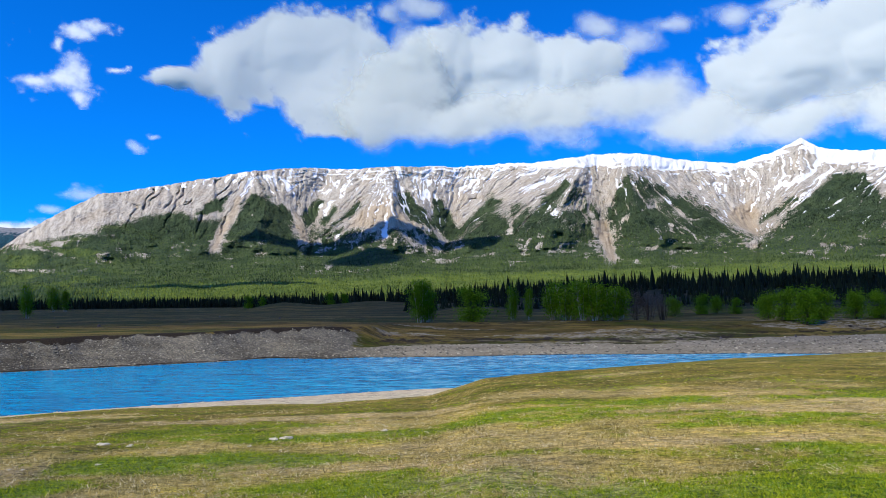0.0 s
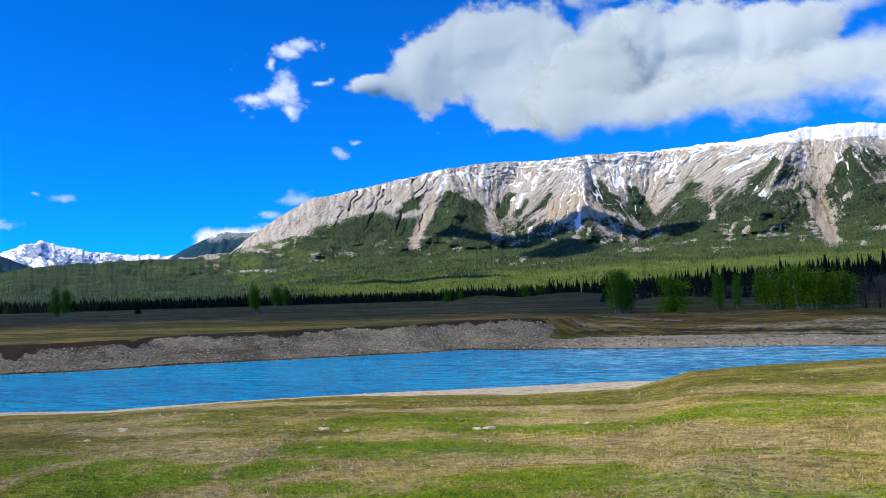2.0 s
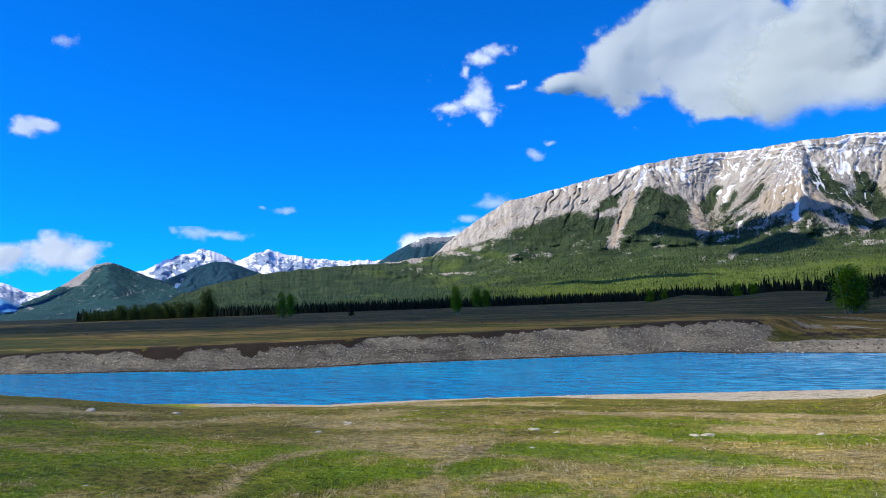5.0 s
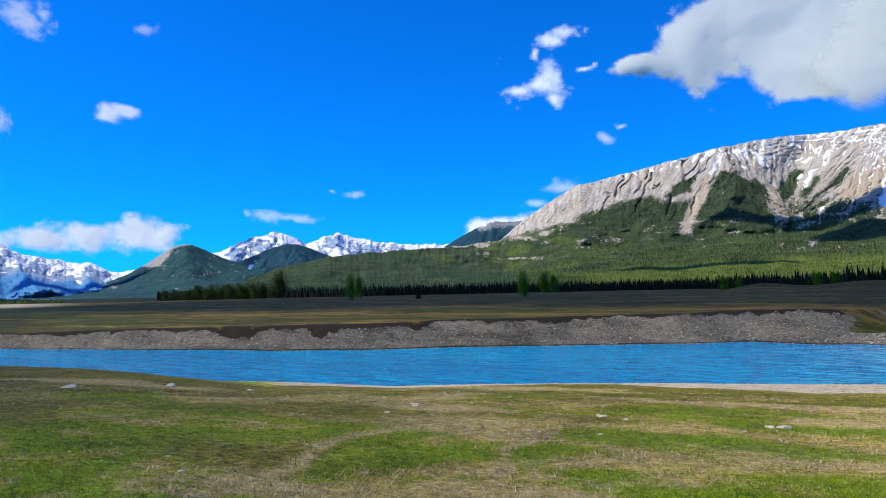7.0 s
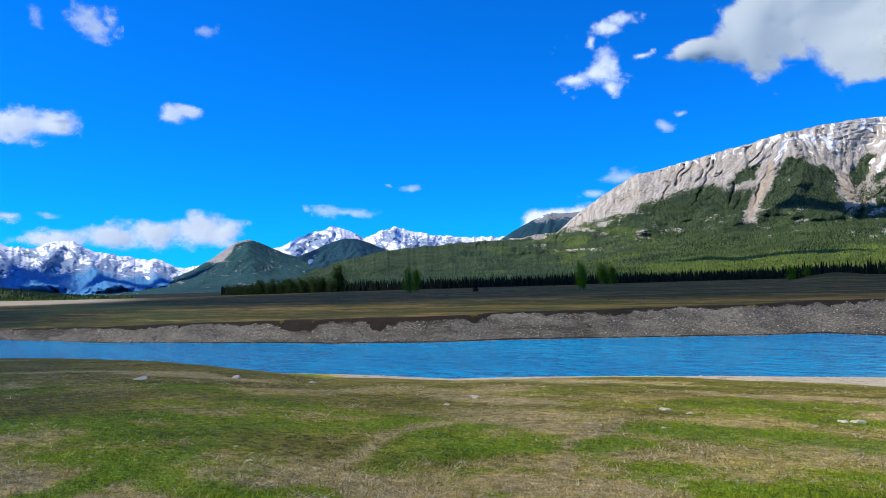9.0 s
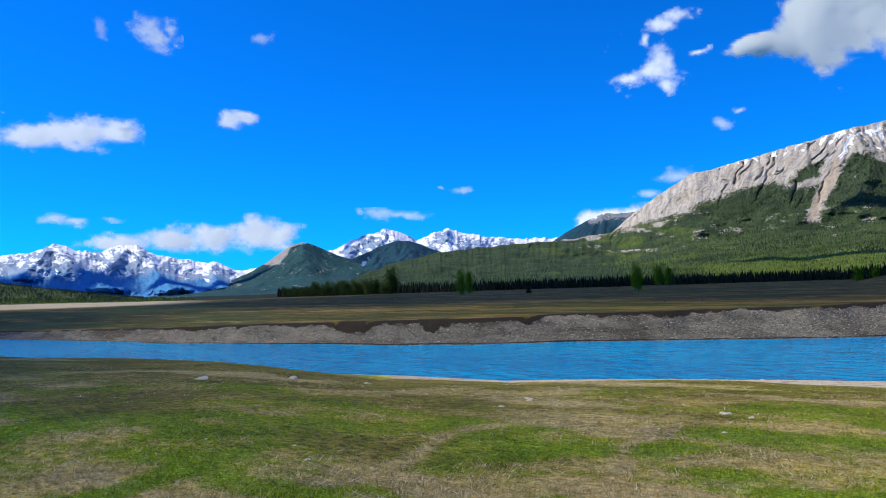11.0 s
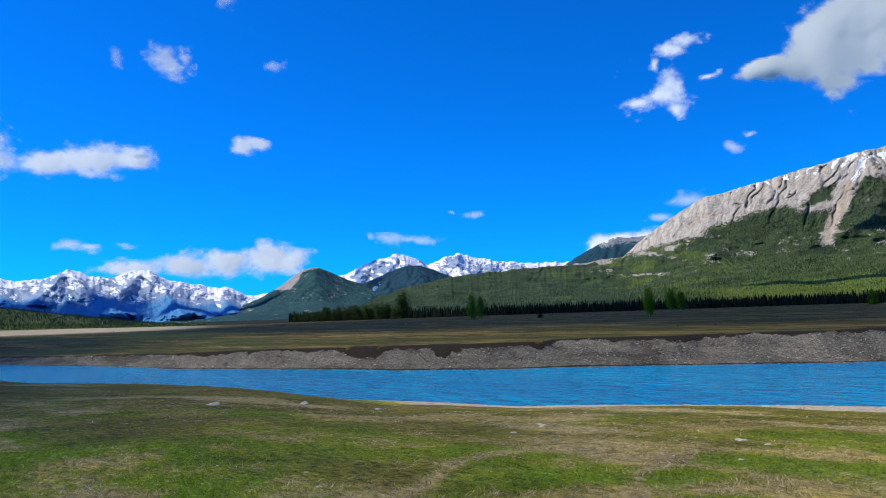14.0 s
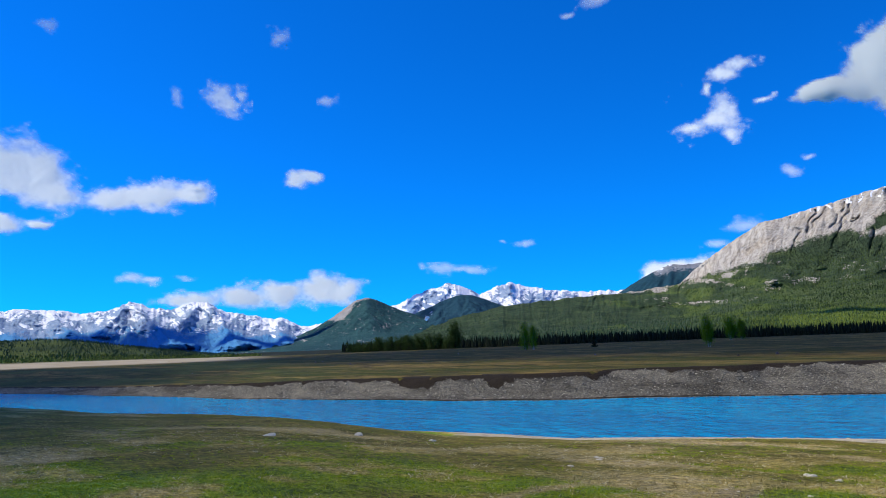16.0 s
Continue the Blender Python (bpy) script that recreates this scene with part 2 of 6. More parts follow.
def range_material(name, rock, rock2, wood, wood2, snow_tint=(0.86, 0.86, 0.86), grain=1.0):
    n = Nodes(name, 0.95, 0.1)
    strata = n.noise(0.012 * grain, 8, 0.7, (1, 1, 3.0), 0.6)
    fine = n.noise(0.06 * grain, 7, 0.72)
    at = n.add("ShaderNodeCombineXYZ")                 # along the fall line and across it
    n.link(n.attr("across"), at.inputs[0])
    n.link(n.attr("down"), at.inputs[1])

    def streaks(across, down, detail=6, rough=0.65, distort=0.3):
        m = n.add("ShaderNodeMapping")
        m.inputs["Scale"].default_value = (across, down, 1)
        n.link(at.outputs[0], m.inputs["Vector"])
        t = n.add("ShaderNodeTexNoise")
        t.inputs["Scale"].default_value, t.inputs["Detail"].default_value = 1.0, detail
        t.inputs["Roughness"].default_value, t.inputs["Distortion"].default_value = rough, distort
        n.link(m.outputs["Vector"], t.inputs["Vector"])
        return t.outputs["Fac"]

    runs, veins = streaks(2.4, 9.0, 6, 0.65, 0.9), streaks(1.3, 7.0, 5, 0.6, 1.0)
    tone = n.math("ADD", n.math("MULTIPLY", runs, 0.38), n.math("ADD", n.math("MULTIPLY", strata, 0.27), n.math("MULTIPLY", fine, 0.35)))
    stone = n.ramp(tone, (0.42, rock2), (0.485, tuple(0.4 * p + 0.6 * q for p, q in zip(rock2, rock))), (0.56, rock))
    scree = n.ramp(fine, (0.3, tuple(c * 0.72 for c in rock)), (0.7, rock))
    stone = n.mix(n.attr("scree"), stone, scree)
    trees = n.cells(0.10 * grain)
    grove = n.noise(0.008 * grain, 7, 0.7)
    forest = n.ramp(n.math("ADD", n.math("MULTIPLY", grove, 0.75), n.math("MULTIPLY", trees, 0.3)), (0.43, wood2), (0.67, wood))
    speck = n.math("MULTIPLY", n.math("SUBTRACT", n.noise(0.07 * grain, 8, 0.82), 0.5), 3.4)
    edge = n.math("ADD", n.attr("forest"), n.math("ADD", speck, n.math("MULTIPLY", n.math("SUBTRACT", runs, 0.5), 2.2)))
    color = n.mix(n.ramp(edge, (0.44, 0.0), (0.56, 1.0)), stone, forest)
    white = n.math("ADD", n.attr("snow"), n.math("ADD", n.math("MULTIPLY", n.math("SUBTRACT", strata, 0.5), 1.6), n.math("MULTIPLY", speck, 0.3)))
    thin = n.math("ADD", n.attr("lines"), n.math("MULTIPLY", n.math("SUBTRACT", veins, 0.5), 0.9))     # snow lying in narrow runnels
    white = n.math("MAXIMUM", white, thin)
    color = n.mix(n.ramp(white, (0.47, 0.0), (0.54, 1.0)), color, snow_tint)
    relief = n.math("ADD", n.math("MULTIPLY", runs, 0.7), n.math("ADD", strata, n.math("MULTIPLY", fine, 0.6)))
    return n.done(color, n.bump(relief, 13.0 / grain, 0.75))


def limestone_material():
    """Grey, tilted limestone with tan scree, dark woods and snow in the runnels."""
    n = Nodes("limestone_face", 0.95, 0.1)
    at = n.add("ShaderNodeCombineXYZ")                 # across the fall lines and down them
    n.link(n.attr("across"), at.inputs[0])
    n.link(n.attr("down"), at.inputs[1])

    def runs(across, down, detail=6, rough=0.65, distort=0.4):
        m = n.add("ShaderNodeMapping")
        m.inputs["Scale"].default_value = (across, down, 1)
        n.link(at.outputs[0], m.inputs["Vector"])
        t = n.add("ShaderNodeTexNoise")
        t.inputs["Scale"].default_value, t.inputs["Detail"].default_value = 1.0, detail
        t.inputs["Roughness"].default_value, t.inputs["Distortion"].default_value = rough, distort
        n.link(m.outputs["Vector"], t.inputs["Vector"])
        return t.outputs["Fac"]

    fine = n.noise(0.07, 8, 0.75)
    broad = n.noise(0.009, 5, 0.6)
    streak = runs(5.0, 0.9)
    tone = n.math("ADD", n.math("MULTIPLY", streak, 0.5), n.math("MULTIPLY", fine, 0.5))
    grey = n.ramp(tone, (0.37, (0.14, 0.122, 0.098)), (0.46, (0.365, 0.32, 0.26)), (0.56, (0.59, 0.53, 0.43)))
    tan = n.ramp(tone, (0.36, (0.25, 0.195, 0.13)), (0.5, (0.45, 0.36, 0.25)), (0.62, (0.58, 0.48, 0.345)))
    stone = n.mix(n.math("MINIMUM", n.math("ADD", n.attr("scree"), n.ramp(broad, (0.48, 0.0), (0.66, 0.45))), 1.0), grey, tan)
    trees = n.cells(0.16)
    grove = n.noise(0.012, 7, 0.72)
    mottle = n.math("ADD", n.math("MULTIPLY", grove, 0.8), n.math("MULTIPLY", trees, 0.28))
    dark = n.ramp(mottle, (0.40, (0.019, 0.036, 0.020)), (0.68, (0.080, 0.112, 0.046)))
    light = n.ramp(mottle, (0.40, (0.055, 0.10, 0.02)), (0.68, (0.19, 0.24, 0.042)))
    wood = n.mix(n.attr("leafy"), dark, light)
    speck = n.math("SUBTRACT", n.noise(0.10, 8, 0.85), 0.5)
    edge = n.math("ADD", n.attr("forest"), n.math("ADD", n.math("MULTIPLY", speck, 2.6), n.math("MULTIPLY", n.math("SUBTRACT", streak, 0.5), 1.5)))
    color = n.mix(n.ramp(edge, (0.46, 0.0), (0.54, 1.0)), stone, wood)
    white = n.math("ADD", n.attr("snow"), n.math("MULTIPLY", speck, 1.1))
    thin = n.math("ADD", n.attr("lines"), n.math("ADD", n.math("MULTIPLY", speck, 0.9), n.math("MULTIPLY", n.math("SUBTRACT", runs(1.6, 1.3), 0.5), 0.8)))
    white = n.math("MAXIMUM", white, thin)
    color = n.mix(n.ramp(white, (0.46, 0.0), (0.56, 1.0)), color, (0.86, 0.86, 0.86))
    relief = n.math("ADD", n.math("MULTIPLY", streak, 0.8), fine)
    return n.done(color, n.bump(relief, 10.0, 0.8))


def leaf_material(name, dark, light, rough=0.7, through=0.35, stand=0.0):
    n = Nodes(name, rough, 0.15)
    tone = n.math("ADD", n.math("MULTIPLY", n.island(), 0.7), n.math("MULTIPLY", n.noise(0.6, 3), 0.3))
    if stand:        # stands of lighter and darker trees
        tone = n.math("ADD", tone, n.math("MULTIPLY", n.math("SUBTRACT", n.noise(stand, 5, 0.65, (1, 1, 2.5)), 0.5), 2.4))
    color = n.ramp(tone, (0.1, dark), (0.85, light))
    leaf, both = n.add("ShaderNodeBsdfTranslucent"), n.add("ShaderNodeMixShader")      # light shines through thin leaves
    n.link(color, leaf.inputs["Color"])
    both.inputs[0].default_value = through
    n.link(n.b.outputs[0], both.inputs[1])
    n.link(leaf.outputs[0], both.inputs[2])
    n.link(both.outputs[0], n.t.nodes["Material Output"].inputs["Surface"])
    return n.done(color)


def bark_material(name, dark, light):
    n = Nodes(name, 0.9, 0.1)
    return n.done(n.ramp(n.noise(3.0, 6, 0.7, (1, 1, 0.25)), (0.35, dark), (0.65, light)), n.bump(n.noise(12.0, 4, 0.7, (1, 1, 0.3)), 0.02))


def stone_material():
    n = Nodes("river_stone", 0.85, 0.25)
    tone = n.ramp(n.island(), (0.0, (0.055, 0.047, 0.030)), (0.45, (0.165, 0.145, 0.095)), (0.8, (0.30, 0.265, 0.18)), (1.0, (0.56, 0.50, 0.35)))
    return n.done(n.mix(n.ramp(n.noise(9.0, 5, 0.65), (0.4, 0.35), (0.6, 0.0)), tone, (0.16, 0.15, 0.14)))


def pale_stone_material():
    n = Nodes("pale_limestone", 0.85, 0.25)
    return n.done(n.ramp(n.noise(14.0, 6, 0.7), (0.35, (0.46, 0.39, 0.24)), (0.65, (0.78, 0.68, 0.46))), n.bump(n.noise(30.0, 4, 0.7), 0.01))


def cloud_material(name, white, through):
    """White vapour that thins out towards its rim, by the density held at its points."""
    n = Nodes(name, 1.0, 0.0)
    n.t.nodes.remove(n.b)
    diffuse, shine, clear = n.add("ShaderNodeBsdfDiffuse"), n.add("ShaderNodeBsdfTranslucent"), n.add("ShaderNodeBsdfTransparent")
    diffuse.inputs["Color"].default_value = (*white, 1)
    shine.inputs["Color"].default_value = (*white, 1)
    body, whole = n.add("ShaderNodeMixShader"), n.add("ShaderNodeMixShader")
    body.inputs[0].default_value = through
    n.link(diffuse.outputs[0], body.inputs[1])
    n.link(shine.outputs[0], body.inputs[2])
    n.link(n.attr("vapour"), whole.inputs[0])
    n.link(clear.outputs[0], whole.inputs[1])
    n.link(body.outputs[0], whole.inputs[2])
    n.link(whole.outputs[0], n.t.nodes["Material Output"].inputs["Surface"])
    return n.m


M_GROUND, M_WATER = ground_material(), water_material()
M_CLOUD, M_PUFF = cloud_material("cloud", (0.71, 0.73, 0.65), 0.28), cloud_material("thin_cloud", (0.95, 0.98, 0.87), 0.22)
M_RANGE = limestone_material()
# rock and woods tinted blue: the haze of distance is put into the colour
M_FAR_HAZED = range_material("hazed_range", (0.33, 0.40, 0.50), (0.13, 0.22, 0.36), (0.09, 0.29, 0.52), (0.06, 0.22, 0.43), (0.86, 0.86, 0.88), 1.7)
# middle-distance haze painted as blue-green in the woods of peak and spur
M_HAZED_KNOLL = range_material("wooded_peak", (0.42, 0.38, 0.33), (0.22, 0.21, 0.2), (0.036, 0.10, 0.092), (0.018, 0.06, 0.064), grain=0.8)
M_HAZED_SPUR = range_material("wooded_spur", (0.30, 0.30, 0.30), (0.16, 0.17, 0.18), (0.026, 0.082, 0.105), (0.014, 0.05, 0.072), grain=0.9)
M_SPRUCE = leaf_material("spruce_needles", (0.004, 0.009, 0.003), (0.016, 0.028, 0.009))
M_SLOPE_TREES = leaf_material("slope_conifers", (0.022, 0.046, 0.016), (0.14, 0.20, 0.045), stand=0.006)
# conifers bluer than on the near slopes, with haze mixed into their colour
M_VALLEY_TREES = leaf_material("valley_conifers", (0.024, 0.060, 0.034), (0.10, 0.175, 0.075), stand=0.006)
M_FOOT_TREES = leaf_material("foot_aspens", (0.06, 0.10, 0.018), (0.24, 0.30, 0.045), stand=0.006)
M_HIGH_TREES = leaf_material("high_conifers", (0.011, 0.022, 0.012), (0.045, 0.066, 0.028), stand=0.006)
M_ASPEN = leaf_material("young_aspen_leaves", (0.05, 0.125, 0.002), (0.16, 0.30, 0.005))
M_HEDGE = leaf_material("poplar_leaves", (0.018, 0.04, 0.008), (0.06, 0.105, 0.02))
M_TWIG = leaf_material("bare_twigs", (0.06, 0.05, 0.05), (0.16, 0.14, 0.14))
M_GRASS = leaf_material("green_blades", (0.13, 0.215, 0.004), (0.50, 0.54, 0.02), 0.6)
M_STRAW = leaf_material("straw_blades", (0.26, 0.19, 0.05), (0.74, 0.58, 0.20), 0.7)
M_PALE_STRAW = leaf_material("matted_blades", (0.48, 0.37, 0.16), (0.86, 0.74, 0.42), 0.7)
M_BARK = bark_material("dark_bark", (0.03, 0.024, 0.018), (0.09, 0.07, 0.05))
M_PALE_BARK = bark_material("aspen_bark", (0.22, 0.20, 0.16), (0.55, 0.52, 0.45))
M_STONE, M_PALE_STONE = stone_material(), pale_stone_material()

# ---------------------------------------------------------------- ground: meadow, river bed, far bank, plain
WATER = -4.4
# azimuth, meadow edge distance, its height, near shore distance
NEAR = [(-180, 600, 0, 5200), (-112, 500, -1.5, 4000), (-100, 420, -1.6, 600), (-90, 260, -1.7, 330), (-75, 150, -1.8, 200), (-60, 100, -1.9, 130),
        (-45, 68, -2.0, 84), (-31, 55, -2.0, 70), (-21.5, 51, -2.3, 64), (-11.4, 44.5, -2.55, 56), (-6.3, 42.8, -2.7, 53),
        (-3.2, 41.9, -2.85, 52), (-1.5, 42, -3.25, 51.5), (1.1, 40.3, -3.6, 51), (9.6, 38.3, -3.65, 48.8), (17.8, 38.1, -3.65, 47.6),
        (28.9, 40, -3.7, 46.8), (40, 42, -3.85, 46.8), (49.5, 41.8, -3.5, 52), (56, 43.8, -3.0, 56), (60.8, 50.2, -2.9, 60),
        (65.5, 53.7, -2.6, 64), (74, 60, -2.3, 72), (80, 67.7, -1.9, 82), (90, 90, -1.8, 120), (100, 180, -1.7, 260), (120, 450, -1.5, 700),
        (135, 600, -1, 5200), (180, 600, 0, 5200)]
# azimuth, far shore, gravel foot, its height, bank top, its height
FAR = [(-180, 5300, 5310, -4, 5320, -1.8), (-112, 5300, 5310, -4, 5320, -1.8), (-100, 1400, 1410, -4, 1440, -1.8), (-90, 700, 712, -4, 740, -1.8),
       (-75, 330, 345, -4, 365, -1.8), (-60, 190, 205, -3.8, 230, -1.8), (-45, 118, 134, -3.8, 156, -1.8), (-31, 89, 118, -3.6, 128, -2.0),
       (-22.3, 86, 106, -3.75, 124, -1.9), (-17, 83.5, 94, -3.9, 120, -1.85), (-9, 81.5, 93, -3.85, 118, -1.8), (-1, 79, 92, -3.85, 114, -1.8),
       (4, 79.5, 91, -3.8, 108, -1.75), (6.3, 80, 88, -3.8, 98, -1.6), (9, 79, 82.5, -3.9, 93, -1.5), (13, 82, 84, -4.0, 92, -1.5),
       (18, 79, 81, -4.0, 88, -1.68), (24, 78, 80, -4.0, 86.5, -1.75), (32, 77, 79, -4.0, 85.5, -1.8), (42, 77, 79, -4.0, 84, -2.0),
       (49, 80, 82, -4.0, 86.5, -2.1), (58, 90, 92, -4.1, 97, -2.3), (65.5, 102, 104, -4.1, 108, -2.65), (74, 132, 135, -4.15, 140, -3.35),
       (80, 165, 170, -4.15, 178, -3.6), (90, 400, 410, -4.1, 430, -3.4), (100, 3900, 3920, -4, 3950, -1.8), (112, 5300, 5310, -4, 5320, -1.8),
       (180, 5300, 5310, -4, 5320, -1.8)]


# worn ground (x, y, half width, half depth, slant), wheel tracks and wetter grass on the meadow
WORN_PLACES = [(7.6, 13.6, 4.2, 1.3, 0.2), (3.7, 10.0, 2.0, 0.45, 0.1), (0.2, 11.3, 1.6, 0.35, 0.0), (-7.9, 2.7, 0.7, 0.5, 0.0), (-5.2, 4.9, 0.9, 0.4, 0.3), (-3.7, 6.0, 0.9, 0.45, 0.0),
               (-5.8, 9.9, 0.7, 0.5, 0.0), (-1.4, 9.4, 1.6, 0.3, 0.1), (-9.5, 12.5, 1.6, 0.8, 0.0), (-13.0, 21.0, 4.0, 1.6, 0.0), (-4.0, 17.5, 5.0, 0.8, 0.1)]
TRACKS = [[(-3.8, 5.0), (-4.4, 6.6), (-5.0, 8.1), (-5.9, 10.8)], [(-6.2, 4.7), (-7.0, 6.2), (-7.4, 7.3), (-7.9, 9.5)]]
LUSH_PLACES = [(-3.2, 10.6, 2.2, 0.6), (2.8, 7.2, 2.4, 0.9), (-0.8, 8.0, 1.5, 0.7), (0.8, 9.3, 1.8, 0.35), (-4.3, 10.3, 1.0, 0.6), (-2.3, 7.0, 1.1, 0.6), (-6.4, 6.8, 1.0, 0.9), (-9.0, 6.0, 1.4, 0.8)]


def ground_parts(az, r):
    """Height of the ground and what lies on it, at azimuths and distances."""
    x, y = polar(az, r)
    shore_noise = 0.9 * fbm(x * 0.12, y * 0.12, 3, 5)
    rc, zc, rn = (table(az, NEAR, k) for k in (1, 2, 3))
    rf, rg, zg, rb, zb = (table(az, FAR, k) for k in (1, 2, 3, 4, 5))
    rn, rf = rn + shore_noise * 0.6, rf + shore_noise * 0.8
    scallop = fbm(az * 0.28, r * 0 + 3.3, 3, 21) + 0.35 * fbm(az * 1.9, r * 0.15, 3, 22)
    rb = rb + np.where(rb < 300, 2.2 * scallop, 0)
    rg = np.maximum(rg, rf + 1.2)
    rb = np.maximum(rb, rg + 2.0)
    s = r / rc
    meadow = zc * (0.42 * s + 0.58 * s * s) + 0.05 * fbm(x * 0.5, y * 0.5, 3, 2) + 0.16 * fbm(x * 0.09, y * 0.09, 2, 4) * step(4, 20, r)
    near = np.where(s <= 1, meadow, zc + (WATER - zc) * np.clip((r - rc) / (rn - rc), 0, 1) ** 0.8)
    mid = 0.5 * (rn + rf)
    bed = WATER - 1.0 * np.sin(np.pi * np.clip((r - rn) / (rf - rn), 0, 1))
    up1 = WATER + (zg - WATER) * np.clip((r - rf) / (rg - rf), 0, 1)
    q = np.clip((r - rg) / (rb - rg), 0, 1)
    up2 = zg + (zb - zg) * (0.8 * q + 0.2 * step(0, 1, q)) + 0.25 * fbm(x * 0.35, y * 0.35, 4, 8) * np.sin(np.pi * q)
    plain = zb + (-1.8 - zb) * step(0, 160, r - rb) + 0.28 * fbm(x * 0.05, y * 0.03, 4, 9) * step(0, 15, r - rb)
    plain = plain + 0.12 * fbm(x * 0.3, y * 0.2, 3, 10) * step(0, 5, r - rb)
    # wooded rise beyond the plain, gravel knolls, and the low hill down the valley
    rise = step(16, -12, az) * step(-100, -60, az)
    plain = plain + rise * (4.0 + 3.2 * step(2, -20, az)) * step(165 + 60 * step(-6, 12, az), 330, r) * (1 + 0.25 * fbm(x * 0.015, y * 0.015, 3, 14))
    for a0, r0, wa, wr, h in ((12.3, 330, 2.2, 40, 3.1), (6.2, 320, 3.4, 40, 2.4), (-2.0, 200, 3.0, 25, 1.6)):
        plain = plain + h * np.exp(-((az - a0) / wa) ** 2 - ((r - r0) / wr) ** 2)
    plain = plain + 24 * step(63, 79, az) * step(125, 95, az) * np.exp(-((r - 820) / 125) ** 2) * (1 + 0.25 * fbm(x * 0.006, y * 0.006, 3, 17))
    z = np.where(r < rn, near, np.where(r < rf, bed, np.where(r < rg, up1, np.where(r < rb, up2, plain))))
    ragged = 0.25 * fbm(x * 0.6, y * 0.6, 3, 31)
    gravel_near = step(-0.10, 0.12, (r - rc) / np.maximum(rn - rc, 1) + 0.35 * ragged + 0.3 * step(24, 16, az)) * step(-6, 0.5, az) * step(53, 44, az) + step(-0.8, -0.2, r - rn)
    top = 0.90 + 0.16 * fbm(az * 0.5, r * 0, 3, 23) + 0.14 * fbm(az * 2.6, r * 0.25, 3, 24) - 0.55 * np.exp(-((az + 0.8 * fbm(az * 1.2, r * 0.2, 3, 25) - 45.3) / 1.0) ** 2) - 0.45 * np.exp(-((az + 0.8 * fbm(az * 1.2, r * 0.2, 3, 26) - 51.5) / 1.3) ** 2) - 0.35 * np.exp(-((az - 38.0) / 0.8) ** 2)
    bank_gravel = step(0.06, -0.06, (r - rg) / (rb - rg) - top + 0.12 * ragged)
    low_bar = step(9.5, 4.0, az + 1.5 * ragged)
    bank_gravel = bank_gravel * (1 - low_bar) + low_bar * step(1.5, -1.5, r - rg - 1.5 * scallop + 2 * ragged)
    bank_gravel = np.maximum(bank_gravel, 0.5 * low_bar * step(0.08, 0.26, fbm(x * 0.035, y * 0.28, 4, 33)) * step(55, 15, r - rg) * (r > rg))
    gravel = np.where(r < rn, np.clip(gravel_near, 0, 1), np.where(r < rf, 1, bank_gravel))
    # dark below the bank's lip: bare earth and the overhang's shadow, both as colour
    lip = np.exp(-(((r - rg) / (rb - rg) - top - 0.08) / 0.19) ** 2) * (1 - low_bar) + low_bar * np.exp(-((r - rg - 4 - 2 * scallop) / 3.0) ** 2) * 0.55 * step(-0.5, 0.2, ragged * 4 + 0.2)
    soil_and_shade = np.where(r > rf, lip * step(0.2, 0.5, 0.66 + 1.4 * ragged + 0.25 * scallop), 0)
    # a darker strip just above the far waterline
    soil_and_shade = np.maximum(soil_and_shade, np.where(r > rf, 0.8 * np.exp(-((r - rf - 0.25) / 0.35) ** 2), 0))
    soil_and_shade = np.maximum(soil_and_shade, np.where(r > rg, 0.42 * low_bar * step(0.16, 0.3, fbm(x * 0.03 + 9, y * 0.42, 4, 35)) * step(60, 20, r - rg), 0))
    for a0 in (45.3, 51.5):
        soil_and_shade = np.maximum(soil_and_shade, np.where((r > rg) & (r < rb + 2), 0.9 * np.exp(-((az - a0) / 1.3) ** 4) * (1 - gravel) * step(-0.35, 0.05, ragged * 2 + 0.1), 0))
    worn = 0.7 * step(0.16, 0.55, fbm(x * 0.16 + 3, y * 0.22, 4, 41) + 0.55 * np.exp(-((az + 24) / 10) ** 2 - ((r - 17) / 6) ** 2)) * (r < rc)
    worn = np.maximum(worn, 0.85 * step(0.05, 0.3, fbm(x * 0.5 + 1, y * 0.7, 4, 43)) * step(9.5, 7.0, r) * step(2, 5, r))
    for px, py, wx, wy, tilt in WORN_PLACES:
        u, v = (x - px) + tilt * (y - py), y - py
        worn = np.maximum(worn, 1.0 * step(1.25, 0.5, np.hypot(u / wx, v / wy) + 1.1 * ragged + 0.5 * fbm(x * 1.7, y * 1.7, 3, 45)))
    for k, line in enumerate(TRACKS):
        off = np.abs(x - np.interp(y, [q[1] for q in line], [q[0] for q in line]) + 0.12 * np.sin(1.7 * y + k)) + np.where((y < line[0][1]) | (y > line[-1][1]), 3.0, 0.0)
        worn = np.maximum(worn, 0.8 * step(0.24, 0.05, off + 0.35 * ragged + 0.12 * fbm(x * 2.2, y * 2.2, 3, 46)))
    sand = step(61, 66, az + 2 * ragged) * step(125, 100, az) * step(310, 400, r + 40 * ragged) * step(650, 615, r)
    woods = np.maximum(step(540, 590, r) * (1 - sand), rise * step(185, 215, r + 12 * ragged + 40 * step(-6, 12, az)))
    lush = np.clip(0.50 + 1.15 * fbm(x * 0.40, y * 0.75, 6, 47, 0.68) + 0.08 * step(13, 8, r), 0, 1)
    for px, py, wx, wy in LUSH_PLACES:
        lush = lush + 0.5 * np.exp(-((x - px + 0.5 * ragged) / wx) ** 2 - ((y - py + 0.5 * ragged) / wy) ** 2)
